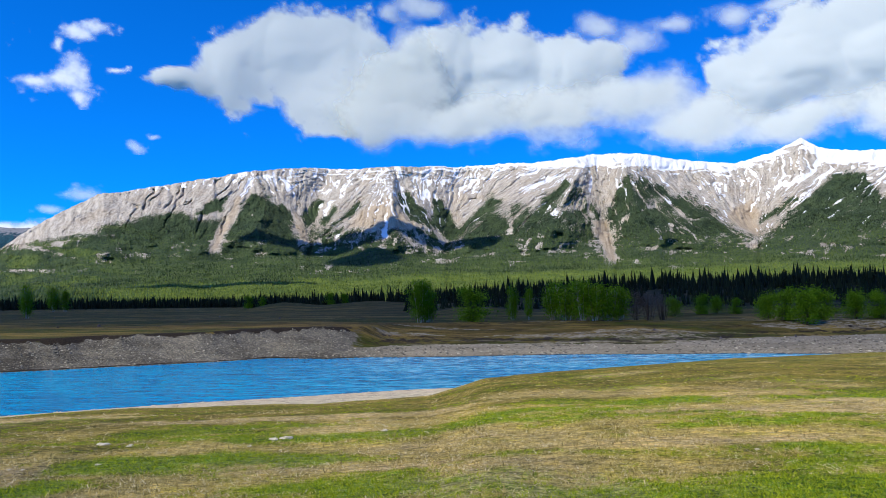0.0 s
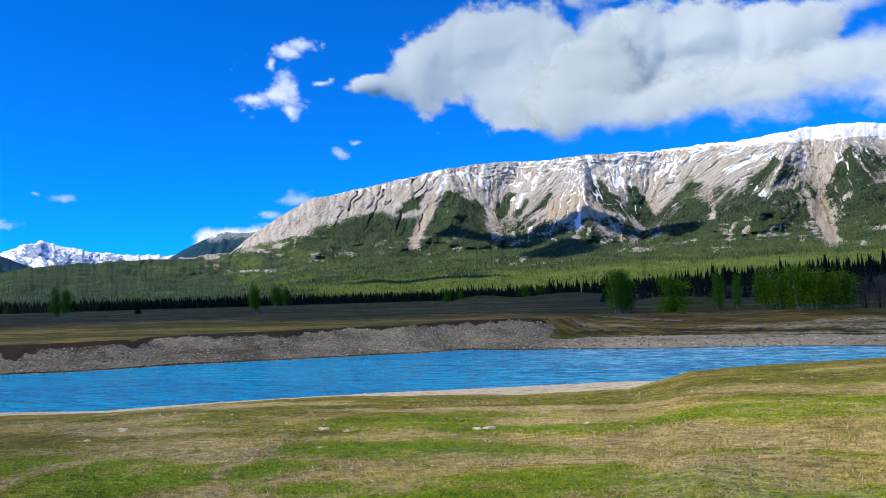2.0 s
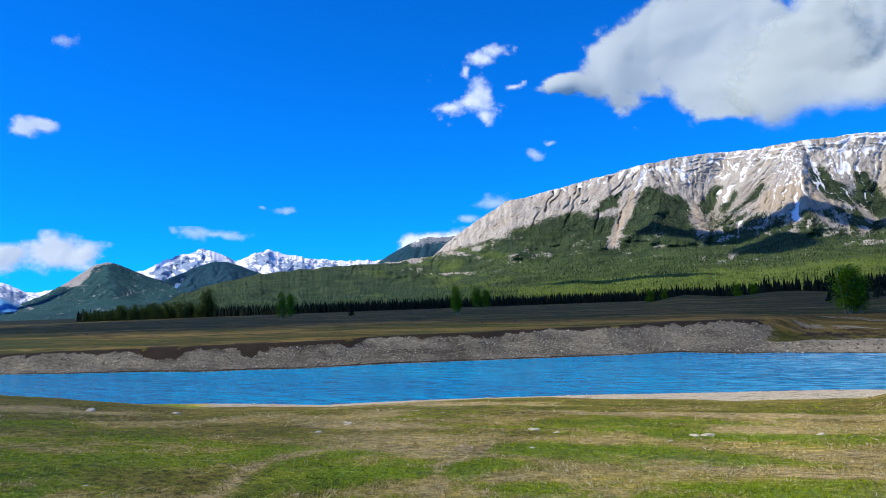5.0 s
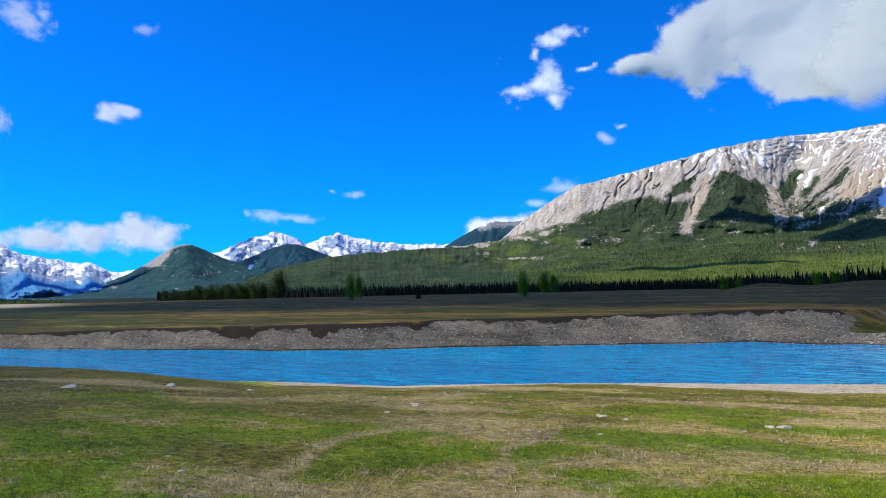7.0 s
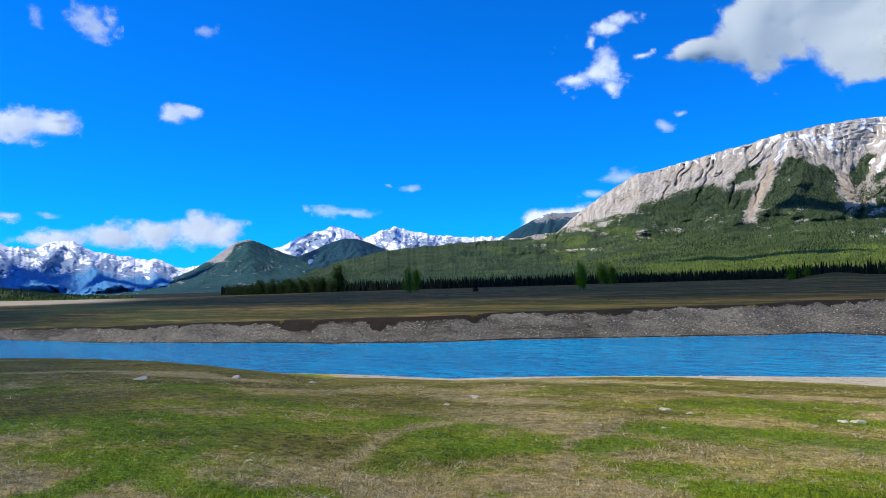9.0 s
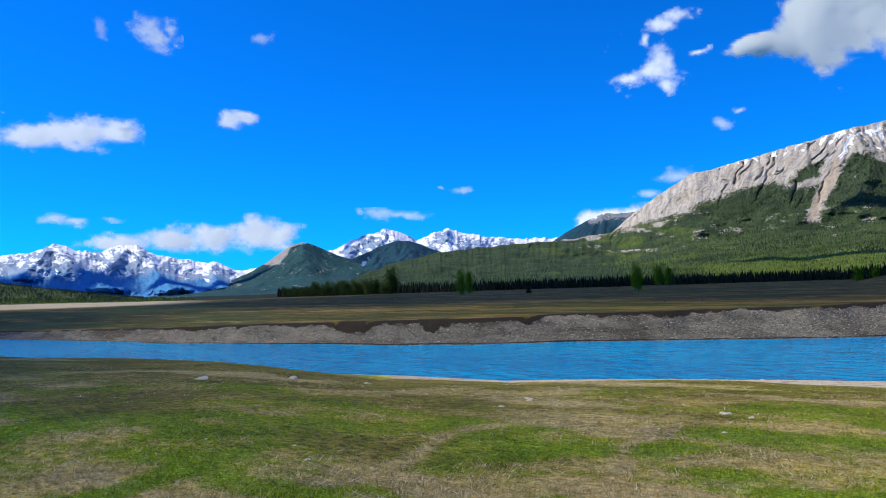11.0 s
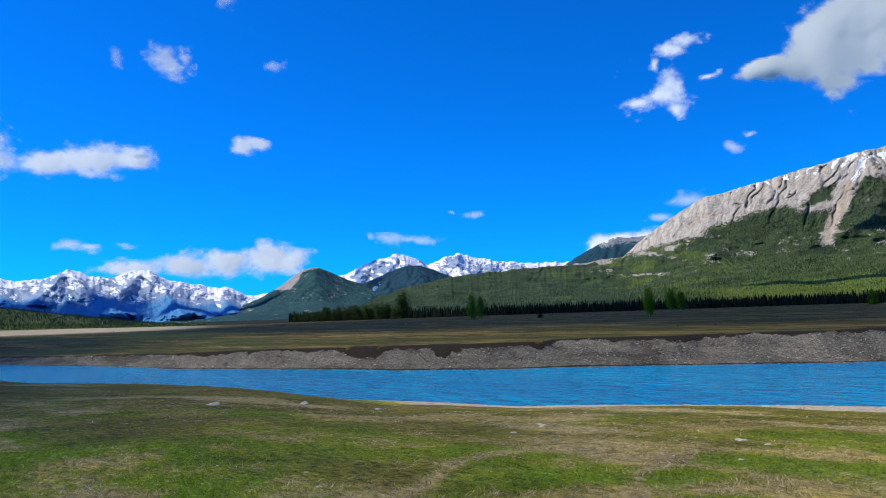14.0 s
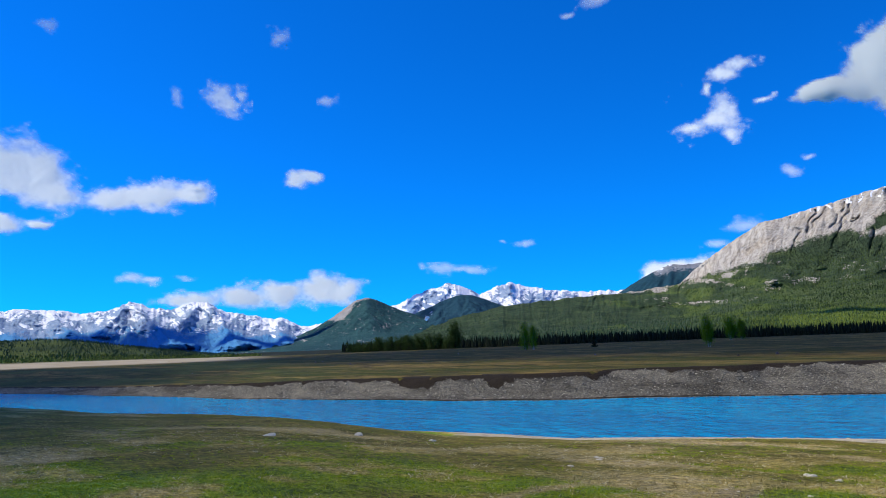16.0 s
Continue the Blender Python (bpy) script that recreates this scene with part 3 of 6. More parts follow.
    lush = lush + 0.8 * step(0.36, 0.1, np.abs(x + 7.1 + 0.55 * (y - 2.6) + 0.3 * ragged)) * step(1.6, 2.4, y) * step(6.0, 5.0, y)      # the wet rut
    lush = np.clip(lush + 0.14 * fbm(x * 2.4, y * 2.4, 3, 48) - 0.6 * worn, 0, 1)
    dull = 0.9 * step(0.24, 0.42, s + 0.25 * fbm(x * 0.12, y * 0.2, 4, 49)) * (r < rc) * (1 - 0.85 * worn)
    return z, {"lush": lush, "dull": dull, "far_side": step(-2, 2, r - mid), "gravel": np.clip(gravel, 0, 1), "soil_and_shade": np.clip(soil_and_shade, 0, 1), "worn": np.clip(worn, 0, 1),
               "coarse": np.where(r > mid, 0.65 + 0.35 * step(2, 9, az), 0.0), "sand": sand, "woods": woods,
               "turf": np.maximum(0.75 * step(55, 64, az) * step(125, 110, az) * (r > rb) * step(2, 8, r - rb) * step(330, 290, r) * step(-0.15, 0.1, fbm(x * 0.02, y * 0.07, 4, 51) + 0.1), step(62, 66, az) * step(130, 115, az) * step(600, 640, r) * step(1200, 1000, r))}


def ground_z(x, y):
    az, r = np.degrees(np.arctan2(-np.asarray(x, float), np.asarray(y, float))), np.hypot(x, y)
    return ground_parts(az, np.maximum(r, 0.01))[0]


az_cols = np.concatenate([np.arange(-180, -48, 4.0), np.arange(-48, -36, 1.0), np.arange(-36, 86, 0.3), np.arange(86, 100, 1.0), np.arange(100, 180, 4.0)])
r_rows = np.concatenate([[0.02], np.arange(1, 5, 1.0), np.arange(5, 44, 0.3), np.arange(44, 76, 0.7), np.arange(76, 132, 0.35),
                         np.geomspace(132, 700, 100), np.geomspace(715, 4900, 40)])
A, R = np.meshgrid(az_cols, r_rows, indexing="ij")
Z, marks = ground_parts(A, R)
X, Y = polar(A, R)
ground = new("ground", sheet("ground", np.stack([X, Y, Z], -1), len(az_cols), len(r_rows), M_GROUND, {k: v.ravel() for k, v in marks.items()}, closed=True))
tagged(ground, "short green and straw-coloured meadow, gravel banks and a wide brown river plain", "ground", kind="structure")

az_w = np.concatenate([np.arange(-100, -36, 2.0), np.arange(-36, 86, 0.5), np.arange(86, 101, 1.0)])
Wn, Wf = table(az_w, NEAR, 3) - 2.5, table(az_w, FAR, 1) + 3.0
T = np.linspace(0, 1, 40)
RW = Wn[:, None] + (Wf - Wn)[:, None] * T[None, :]
XW, YW = polar(az_w[:, None], RW)
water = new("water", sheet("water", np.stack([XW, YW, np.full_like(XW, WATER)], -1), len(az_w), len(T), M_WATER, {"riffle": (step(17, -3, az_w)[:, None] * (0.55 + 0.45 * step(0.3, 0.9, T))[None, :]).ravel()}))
tagged(water, "fast turquoise-blue glacial river with small ripples", "river", kind="structure")

# ---------------------------------------------------------------- mountain ranges
def bends(az, stations):
    """Spurs between gullies: 0 in each gully, 1 half-way between two of them."""
    st = np.asarray(stations, float)
    k = np.clip(np.searchsorted(st, az) - 1, 0, len(st) - 2)
    w = (az - st[k]) / (st[k + 1] - st[k])
    return 1 - np.abs(2 * np.clip(w, 0, 1) - 1)


def weather(h, du, dv, drops, rounds, steps, lo, hi, seed, bite=0.28):
    """Rain that runs down a height field (cells du x dv metres), cuts gullies and lays down fans. Gives the worn field and the run-off."""
    g = np.random.default_rng(seed)
    h, flow = h.copy(), np.zeros_like(h)
    nu, nv = h.shape
    stride = 0.8 * min(du, dv) + 0.2 * max(du, dv)
    for _ in range(rounds):
        u, v = g.uniform(1, nu - 3, drops), g.uniform(lo, hi, drops)
        du_, dv_ = np.zeros(drops), np.zeros(drops)
        speed, load, wet = np.ones(drops), np.zeros(drops), np.ones(drops)
        for _ in range(steps):
            i, j = u.astype(int), v.astype(int)
            fu, fv = u - i, v - j
            a, b, c, d = h[i, j], h[i + 1, j], h[i, j + 1], h[i + 1, j + 1]
            gu, gv = ((b - a) * (1 - fv) + (d - c) * fv) / du, ((c - a) * (1 - fu) + (d - b) * fu) / dv
            du_, dv_ = du_ * 0.35 - gu * 0.65, dv_ * 0.35 - gv * 0.65
            k = np.sqrt(du_ ** 2 + dv_ ** 2) + 1e-9
            du_, dv_ = du_ / k, dv_ / k
            now = a * (1 - fu) * (1 - fv) + b * fu * (1 - fv) + c * (1 - fu) * fv + d * fu * fv
            u2, v2 = np.clip(u + du_ * stride / du, 0.01, nu - 2.01), np.clip(v + dv_ * stride / dv, 0.01, nv - 2.01)
            i2, j2 = u2.astype(int), v2.astype(int)
            f2, e2 = u2 - i2, v2 - j2
            nxt = h[i2, j2] * (1 - f2) * (1 - e2) + h[i2 + 1, j2] * f2 * (1 - e2) + h[i2, j2 + 1] * (1 - f2) * e2 + h[i2 + 1, j2 + 1] * f2 * e2
            fall = now - nxt
            can = np.maximum(fall, 0.03) * speed * wet * 0.9
            give = np.where(fall < 0, np.minimum(load, -fall), np.where(load > can, (load - can) * 0.25, -np.minimum((can - load) * bite, np.maximum(fall, 0) * 0.6)))
            give = np.clip(give, -1.0, 1.0)
            cell = np.concatenate([i * nv + j, (i + 1) * nv + j, i * nv + j + 1, (i + 1) * nv + j + 1])
            share = np.concatenate([(1 - fu) * (1 - fv), fu * (1 - fv), (1 - fu) * fv, fu * fv])
            flow += np.bincount(cell, np.tile(wet, 4) * share, h.size).reshape(h.shape)
            h += np.clip(np.bincount(cell, np.tile(give, 4) * share, h.size), -0.9, 0.9).reshape(h.shape)
            load = load - give
            speed = np.clip(np.sqrt(np.maximum(speed ** 2 + fall * 0.35, 0.05)), 0.2, 4)
            wet = wet * 0.985
            u, v = u2, v2
    return h, flow


def eased(f, times=1):
    for _ in range(times):
        f = f.copy()
        f[1:-1] = 0.25 * f[:-2] + 0.5 * f[1:-1] + 0.25 * f[2:]
        f[:, 1:-1] = 0.25 * f[:, :-2] + 0.5 * f[:, 1:-1] + 0.25 * f[:, 2:]
    return f


def mountain(name, label, material, az0, az1, daz, ridge, r_foot, r_ridge, rows, gullies, seed, knee=(0.5, 0.33), rough=1.0, spur=150.0, masks=None, rain=(12000, 26, 80)):
    """A range as one sheet that climbs from its foot over a knee to its ridge, worn by rain, and falls off behind."""
    az = np.arange(az0, az1 + daz / 2, daz)
    t1 = np.linspace(0, 1, rows)
    a, t = np.meshgrid(az, t1, indexing="ij")
    r = r_foot + (r_ridge - r_foot) * t
    top = table(a, ridge, 1) + 0.09 * rough * fbm(a * 1.3, a * 0 + seed, 4, seed) + 0.05 * rough * fbm(a * 4.5, a * 0 + seed, 3, seed + 1)
    rise = np.where(t < knee[0], knee[1] * (t / knee[0]) ** 1.15, knee[1] + (1 - knee[1]) * ((t - knee[0]) / (1 - knee[0])))
    el = -0.15 + (top + 0.15) * rise
    z = 1.6 + np.tan(np.radians(el)) * r
    wall = step(knee[0] * 0.75, knee[0] * 1.3, t) * step(1.0, 0.80, t)
    lean = a + 0.5 * fbm(a * 0.6, t * 4, 4, seed + 3)
    big = bends(lean, gullies)
    x, y = polar(a, r)
    st = np.asarray(gullies, float)
    near = st[np.abs(lean[..., None] - st).argmin(-1)]
    fan = 0.6 * lean + np.abs(lean - near) / (0.22 + 0.9 * np.clip((t - knee[0] * 0.8) / (1 - knee[0] * 0.8), 0, 1))   # lines that run together in the gullies
    ribs = ridged(fan * 0.75, t * 2.2 + 0.3 * lean, 5, seed + 13, 0.6)
    z = z + wall * rough * (spur * (big - 0.5) * (1.15 - 0.6 * t) + 22 * (ribs - 0.62) + 30 * (ridged(x * 0.006, y * 0.004, 5, seed + 7) - 0.62))
    z = z + rough * step(0.02, 0.2, t) * step(1.0, 0.93, t) * (9 * fbm(x * 0.011, y * 0.011, 5, seed + 19) + 12 * step(0.9, 0.4, t) * fbm(x * 0.003, y * 0.003, 4, seed + 29))
    crest = z[:, -1].copy()
    z, flow = weather(z, np.radians(daz) * r_ridge * 0.85, (r_ridge - r_foot) / rows, *rain, rows * knee[0] * 1.05, rows - 3, seed + 41)
    z, flow = eased(z, 1), np.log1p(eased(flow, 1))
    z[:, -1] = crest
    flow = flow / np.percentile(flow, 99)
    el = np.degrees(np.arctan2(z - 1.6, r))
    values = masks(a, el, top, flow, t) if masks else {}
    values["across"], values["down"] = fan + 0.4 * fbm(a * 0.9, t * 9, 3, seed + 53), t * 1.2
    for key in ("forest", "snow", "scree", "lines"):
        values.setdefault(key, np.zeros_like(a))
    x, y = polar(a, r)
    more = [(r_ridge * k, d) for k, d in ((1.012, 25), (1.03, 90), (1.06, 260))]
    for rb, down in more:                  # the far side
        xb, yb = polar(az, np.full(len(az), rb))
        x, y = np.column_stack([x, xb]), np.column_stack([y, yb])
        z = np.column_stack([z, crest - down])
    values = {k: np.column_stack([v] + [v[:, -1]] * len(more)) for k, v in values.items()}
    ob = new(name, sheet(name, np.stack([x, y, z], -1), len(az), x.shape[1], material, {k: v.ravel() for k, v in values.items()}))
    tagged(ob, label, "mountain")
    return ob, (az, r, z[:, :rows], values)


MAIN_RIDGE = [(-75, 6.0), (-60, 7.5), (-45, 9.0), (-36, 9.4), (-31.5, 9.76), (-29.2, 9.98), (-27.5, 10.31), (-26.4, 11.09), (-24.6, 10.36), (-22, 9.7),
              (-18, 10.32), (-15.2, 10.92), (-11.8, 11.06), (-7.9, 10.63), (-5.3, 10.58), (-0.8, 10.41), (3.7, 10.52), (7.2, 10.19), (10.6, 10.35),
              (14.4, 9.95), (18.6, 9.16), (22.5, 8.28), (25.3, 7.74), (26.9, 6.87), (29.2, 5.4), (31.2, 3.81), (34.1, 3.4), (39.6, 3.15), (44, 2.85), (47, 2.3),
              (50.2, 1.5), (53, 0.75), (57, 0.1)]
TREE_LINE = [(-75, 7), (-36, 6.2), (-31.4, 6.6), (-28.5, 8.5), (-25.6, 6.0), (-23.3, 4.0), (-20.1, 5.9), (-17.3, 6.3), (-15.9, 7.6), (-14.4, 8.2), (-13.5, 5.0), (-12.9, 2.9), (-11.6, 5.3),
             (-8.9, 7.0), (-5.5, 6.0), (-3.9, 7.6), (-1.2, 5.1), (0.5, 3.8), (3.1, 5.6), (7.5, 5.5), (9.3, 5.8), (11.1, 4.4), (12.0, 6.7), (14.1, 8.0), (16.3, 6.5), (18.3, 6.1), (19.8, 6.7),
             (22.3, 6.2), (24.8, 5.5), (27.6, 4.6), (30.3, 4.0), (32.6, 3.5), (36, 3.6), (60, 4)]
# stands of trees on the faces, and bare scree, each as its outline in azimuth and elevation
WOODED = [[(3.7, 8.5), (2.8, 8.7), (1.3, 7.1), (0.0, 4.2), (1.0, 3.8), (2.2, 5.6)], [(0.6, 8.0), (0.1, 8.0), (-1.6, 5.2), (-0.6, 4.6), (1.0, 6.0)],
          [(9.6, 8.0), (9.0, 7.9), (10.0, 6.2), (10.8, 5.4), (11.3, 6.5)], [(8.5, 7.5), (8.1, 7.3), (9.1, 5.7), (9.7, 6.0)], [(6.6, 7.9), (6.1, 7.5), (8.9, 5.3), (10.1, 4.6)],
          [(18.2, 7.4), (16.3, 8.1), (16.8, 6.9), (18.9, 6.4)], [(14.6, 8.3), (11.9, 7.2), (11.3, 5.8), (13.7, 5.9), (15.5, 7.1)]]
WOODED += [[(-13.7, 9.0), (-14.7, 9.4), (-15.1, 8.1), (-14.0, 6.2), (-12.9, 4.9), (-12.5, 6.2)], [(-15.0, 9.5), (-16.7, 8.3), (-20.8, 5.7), (-22.7, 3.9), (-20.0, 3.8), (-18.7, 5.8)],
           [(-9.6, 9.4), (-10.3, 9.0), (-6.7, 5.3), (-4.8, 3.2), (-4.4, 3.7)], [(-3.9, 8.1), (-4.9, 7.7), (-3.0, 6.1), (0.6, 3.5), (-0.1, 4.5)],
           [(-28.5, 8.6), (-30.2, 8.3), (-31.4, 6.6), (-31.2, 2.8), (-23.6, 3.8), (-25.6, 5.8)], [(-25.8, 7.2), (-26.3, 7.0), (-23.5, 5.1), (-22.9, 5.4)]]
MIXED = [[(-1.0, 4.6), (-6.0, 7.2), (-10.6, 9.0), (-12.3, 6.5), (-12.9, 3.2), (-3.0, 3.2)], [(-14.6, 9.2), (-18.5, 7.4), (-23.0, 4.4), (-22.0, 3.2), (-13.6, 3.4), (-13.2, 6.0)],
         [(-24.0, 4.4), (-27.0, 7.2), (-29.6, 8.4), (-31.0, 4.0)], [(13.9, 8.2), (15.8, 6.6), (17.6, 4.0), (10.8, 4.4), (12.6, 6.8)], [(3.2, 8.2), (0.2, 4.6), (4.4, 5.2)]]
SCREES = [[(3.9, 8.4), (3.2, 6.9), (1.3, 5.7), (4.4, 5.6), (7.5, 5.7), (6.5, 7.1)], [(15.9, 8.1), (15.0, 8.2), (15.9, 6.3), (17.0, 4.0), (17.8, 3.8)], [(-11.4, 6.1), (-12.7, 6.0), (-13.3, 2.8), (-12.8, 2.8)],
          [(-20.9, 6.0), (-23.0, 7.2), (-23.5, 5.9), (-23.5, 4.2)],
          [(11.7, 7.2), (11.1, 6.7), (10.3, 4.5), (11.0, 4.4)]]
SOLID_SNOW = [(-75, 1.5), (-31, 1.3), (-29, 1.2), (-26, 0.5), (-22.5, 0.5), (-20, 0.7), (-17, 1.1), (-12, 0.95), (-9, 0.75), (-6.5, 0.32), (-2, 0.12), (2, -0.05), (8, -0.12), (13, -0.15), (17, -0.4), (60, -0.5)]
SNOW_REACH = [(-75, 4), (-31, 4), (-26, 4.4), (-22, 3.6), (-18, 2.6), (-14, 2.0), (-10, 2.3), (-5, 3.0), (4, 3.0), (10, 2.9), (14.5, 1.5), (18, 0.9), (21, 0.5), (24, 0.0), (60, 0)]


def within(a, el, outline):
    """How far inside an outline a point lies, in degrees; outside it is negative."""
    p = np.array(outline)
    odd, dist = np.zeros(a.shape, bool), np.full(a.shape, 9.0)
    for (x0, y0), (x1, y1) in zip(p, np.roll(p, -1, 0)):
        k = np.clip(((a - x0) * (x1 - x0) + (el - y0) * (y1 - y0)) / ((x1 - x0) ** 2 + (y1 - y0) ** 2), 0, 1)
        dist = np.minimum(dist, np.hypot(a - x0 - k * (x1 - x0), el - y0 - k * (y1 - y0)))
        odd ^= ((y0 > el) != (y1 > el)) & (a < x0 + (el - y0) * (x1 - x0) / (y1 - y0 if y1 != y0 else 1e-9))
    return np.where(odd, dist, -dist)


# the fall lines of the face, from the ridge down, as (azimuth, elevation): each pair holds a gully, and a spur stands between two pairs
FALL_LINES = [[(14.4, 9.9), (14.9, 8.4), (16.7, 6.4), (18.0, 3.6)], [(14.3, 9.7), (14.0, 8.0), (16.0, 5.8), (17.5, 3.7)],
              [(14.1, 9.6), (13.3, 7.8), (11.7, 5.8), (10.5, 4.6)], [(4.1, 10.3), (6.3, 8.3), (8.5, 6.1), (10.2, 4.6)],
              [(3.9, 10.3), (3.1, 8.3), (1.2, 5.9), (0.0, 4.0)], [(-10.5, 10.3), (-6.5, 8.1), (-3.4, 6.5), (-0.4, 4.0)],
              [(-11.4, 10.4), (-11.8, 8.4), (-12.5, 5.6), (-13.0, 2.9)], [(-13.3, 10.0), (-12.9, 8.1), (-13.0, 5.6), (-13.3, 2.9)],
              [(-15.8, 9.6), (-18.5, 7.0), (-21.4, 5.2), (-23.1, 4.1)], [(-29.2, 8.7), (-27.0, 6.9), (-25.2, 5.4), (-23.4, 4.0)]]
# by strip, from the slabs on: how far it is cut back or stands out, in metres, and where its crest or bed runs across it
STRIPS = [(0, 0.5), (60, 0.5), (-170, 0.45), (290, 0.55), (-250, 0.66), (300, 0.42), (-300, 0.62), (130, 0.5), (-280, 0.35), (310, 0.5), (-240, 0.35)]


def crease(x, y, seed, width):
    """1 along branching lines, 0 away from them."""
    return np.clip(1 - np.abs(vnoise(x, y, seed)) / width, 0, 1)


def face(a, el, top):
    """Relief of the face, in metres away from the valley, and the marks on it."""
    wa = a + 0.42 * fbm(a * 0.7, el * 0.7, 5, 211, 0.55) + 0.10 * fbm(a * 3.0, el * 3.0, 3, 213)
    we = el + 0.25 * fbm(a * 0.7 + 9, el * 0.7, 4, 212)
    lines = [np.full_like(a, 44.0)]
    for p in FALL_LINES:
        q = sorted((e, x) for x, e in p)
        lines.append(np.interp(we, [e for e, _ in q], [x for _, x in q]))
    lines.append(np.full_like(a, -52.0))
    back, across, funnel = np.zeros_like(a), np.zeros_like(a), np.zeros_like(a)
    depth = top - el
    start = 0.0
    for k, (amp, c) in enumerate(STRIPS):
        left, right = lines[k], np.minimum(lines[k + 1], lines[k] - 0.12)
        inside = (wa <= left) & (wa > right)
        w = np.clip((left - wa) / (left - right), 0, 1)
        tent = np.where(w < c, w / c, (1 - w) / (1 - c))
        wide = np.clip((left - right) / 5.0, 0, 1.0)
        fade = wide if amp > 0 else step(0.0, 1.3, depth) * step(1.6, 4.4, we) * np.clip(wide * 1.6, 0, 1)
        span = (30, 1.5, 6, 10, 9, 14, 12, 3, 10, 13, 20)[k]
        back = np.where(inside, amp * tent * fade, back)
        across = np.where(inside, start + span * w, across)
        funnel = np.where(inside, float(amp > 0), funnel)
        start += span
    slab = step(13.6, 17.0, a)
    wall = step(-0.6, 1.0, el - table(a, TREE_LINE, 1) + 1.5) * step(0.0, 0.35, depth)
    warp = 0.35 * fbm(a * 1.1, el * 1.1, 4, 221)
    c1 = crease(across * 2.1 + 2.0 * warp, el * 0.42 + 0.15 * a, 215, 0.42)
    c2 = crease(across * 4.4 + 3.6 * warp, el * 1.0, 217, 0.55)
    rock = wall * (1 - slab) * (26 * (c1 - 0.25) + 8 * (c2 - 0.25))
    rock = rock + wall * 16 * (0.62 - ridged(a * 2.2, el * 3.0, 6, 219, 0.66))
    u, v = a + 0.62 * el + 0.5 * fbm(a * 0.8, el * 0.8, 4, 201), a - 0.62 * el
    crack = crease(u * 1.7 + 0.3 * vnoise(a * 2, el * 2, 206), v * 0.30, 203, 0.30) * step(-0.25, 0.2, vnoise(u * 0.9, v * 0.6, 204))
    rock = rock + wall * slab * (62 * crack ** 1.3 + 34 * (0.6 - ridged(u * 0.9 + 5, v * 0.22, 6, 205, 0.66)) + 9 * crease(u * 3.6, v * 0.7, 207, 0.4))
    ledges = crease(a * 0.35 + 0.3 * warp, depth * 6.5 + 1.1 * fbm(a * 0.5, depth, 4, 223), 225, 0.30) * step(1.9, 0.9, depth) * step(15, 10, a) * step(-11, -7, a)
    rock = rock - 16 * ledges * step(0.05, 0.3, depth)
    hills = (130 + 110 * step(18, 30, a)) * fbm(a * 0.33, el * 0.55, 4, 227) + (35 + 12 * step(18, 30, a)) * fbm(a * 1.1, el * 2.0, 4, 229)
    back = back + rock + hills * step(0.15, 1.0, el) * step(0.2, 1.5, depth) * (1 - 0.6 * wall)
    return back, across, c1, c2, crack * slab, ledges, slab


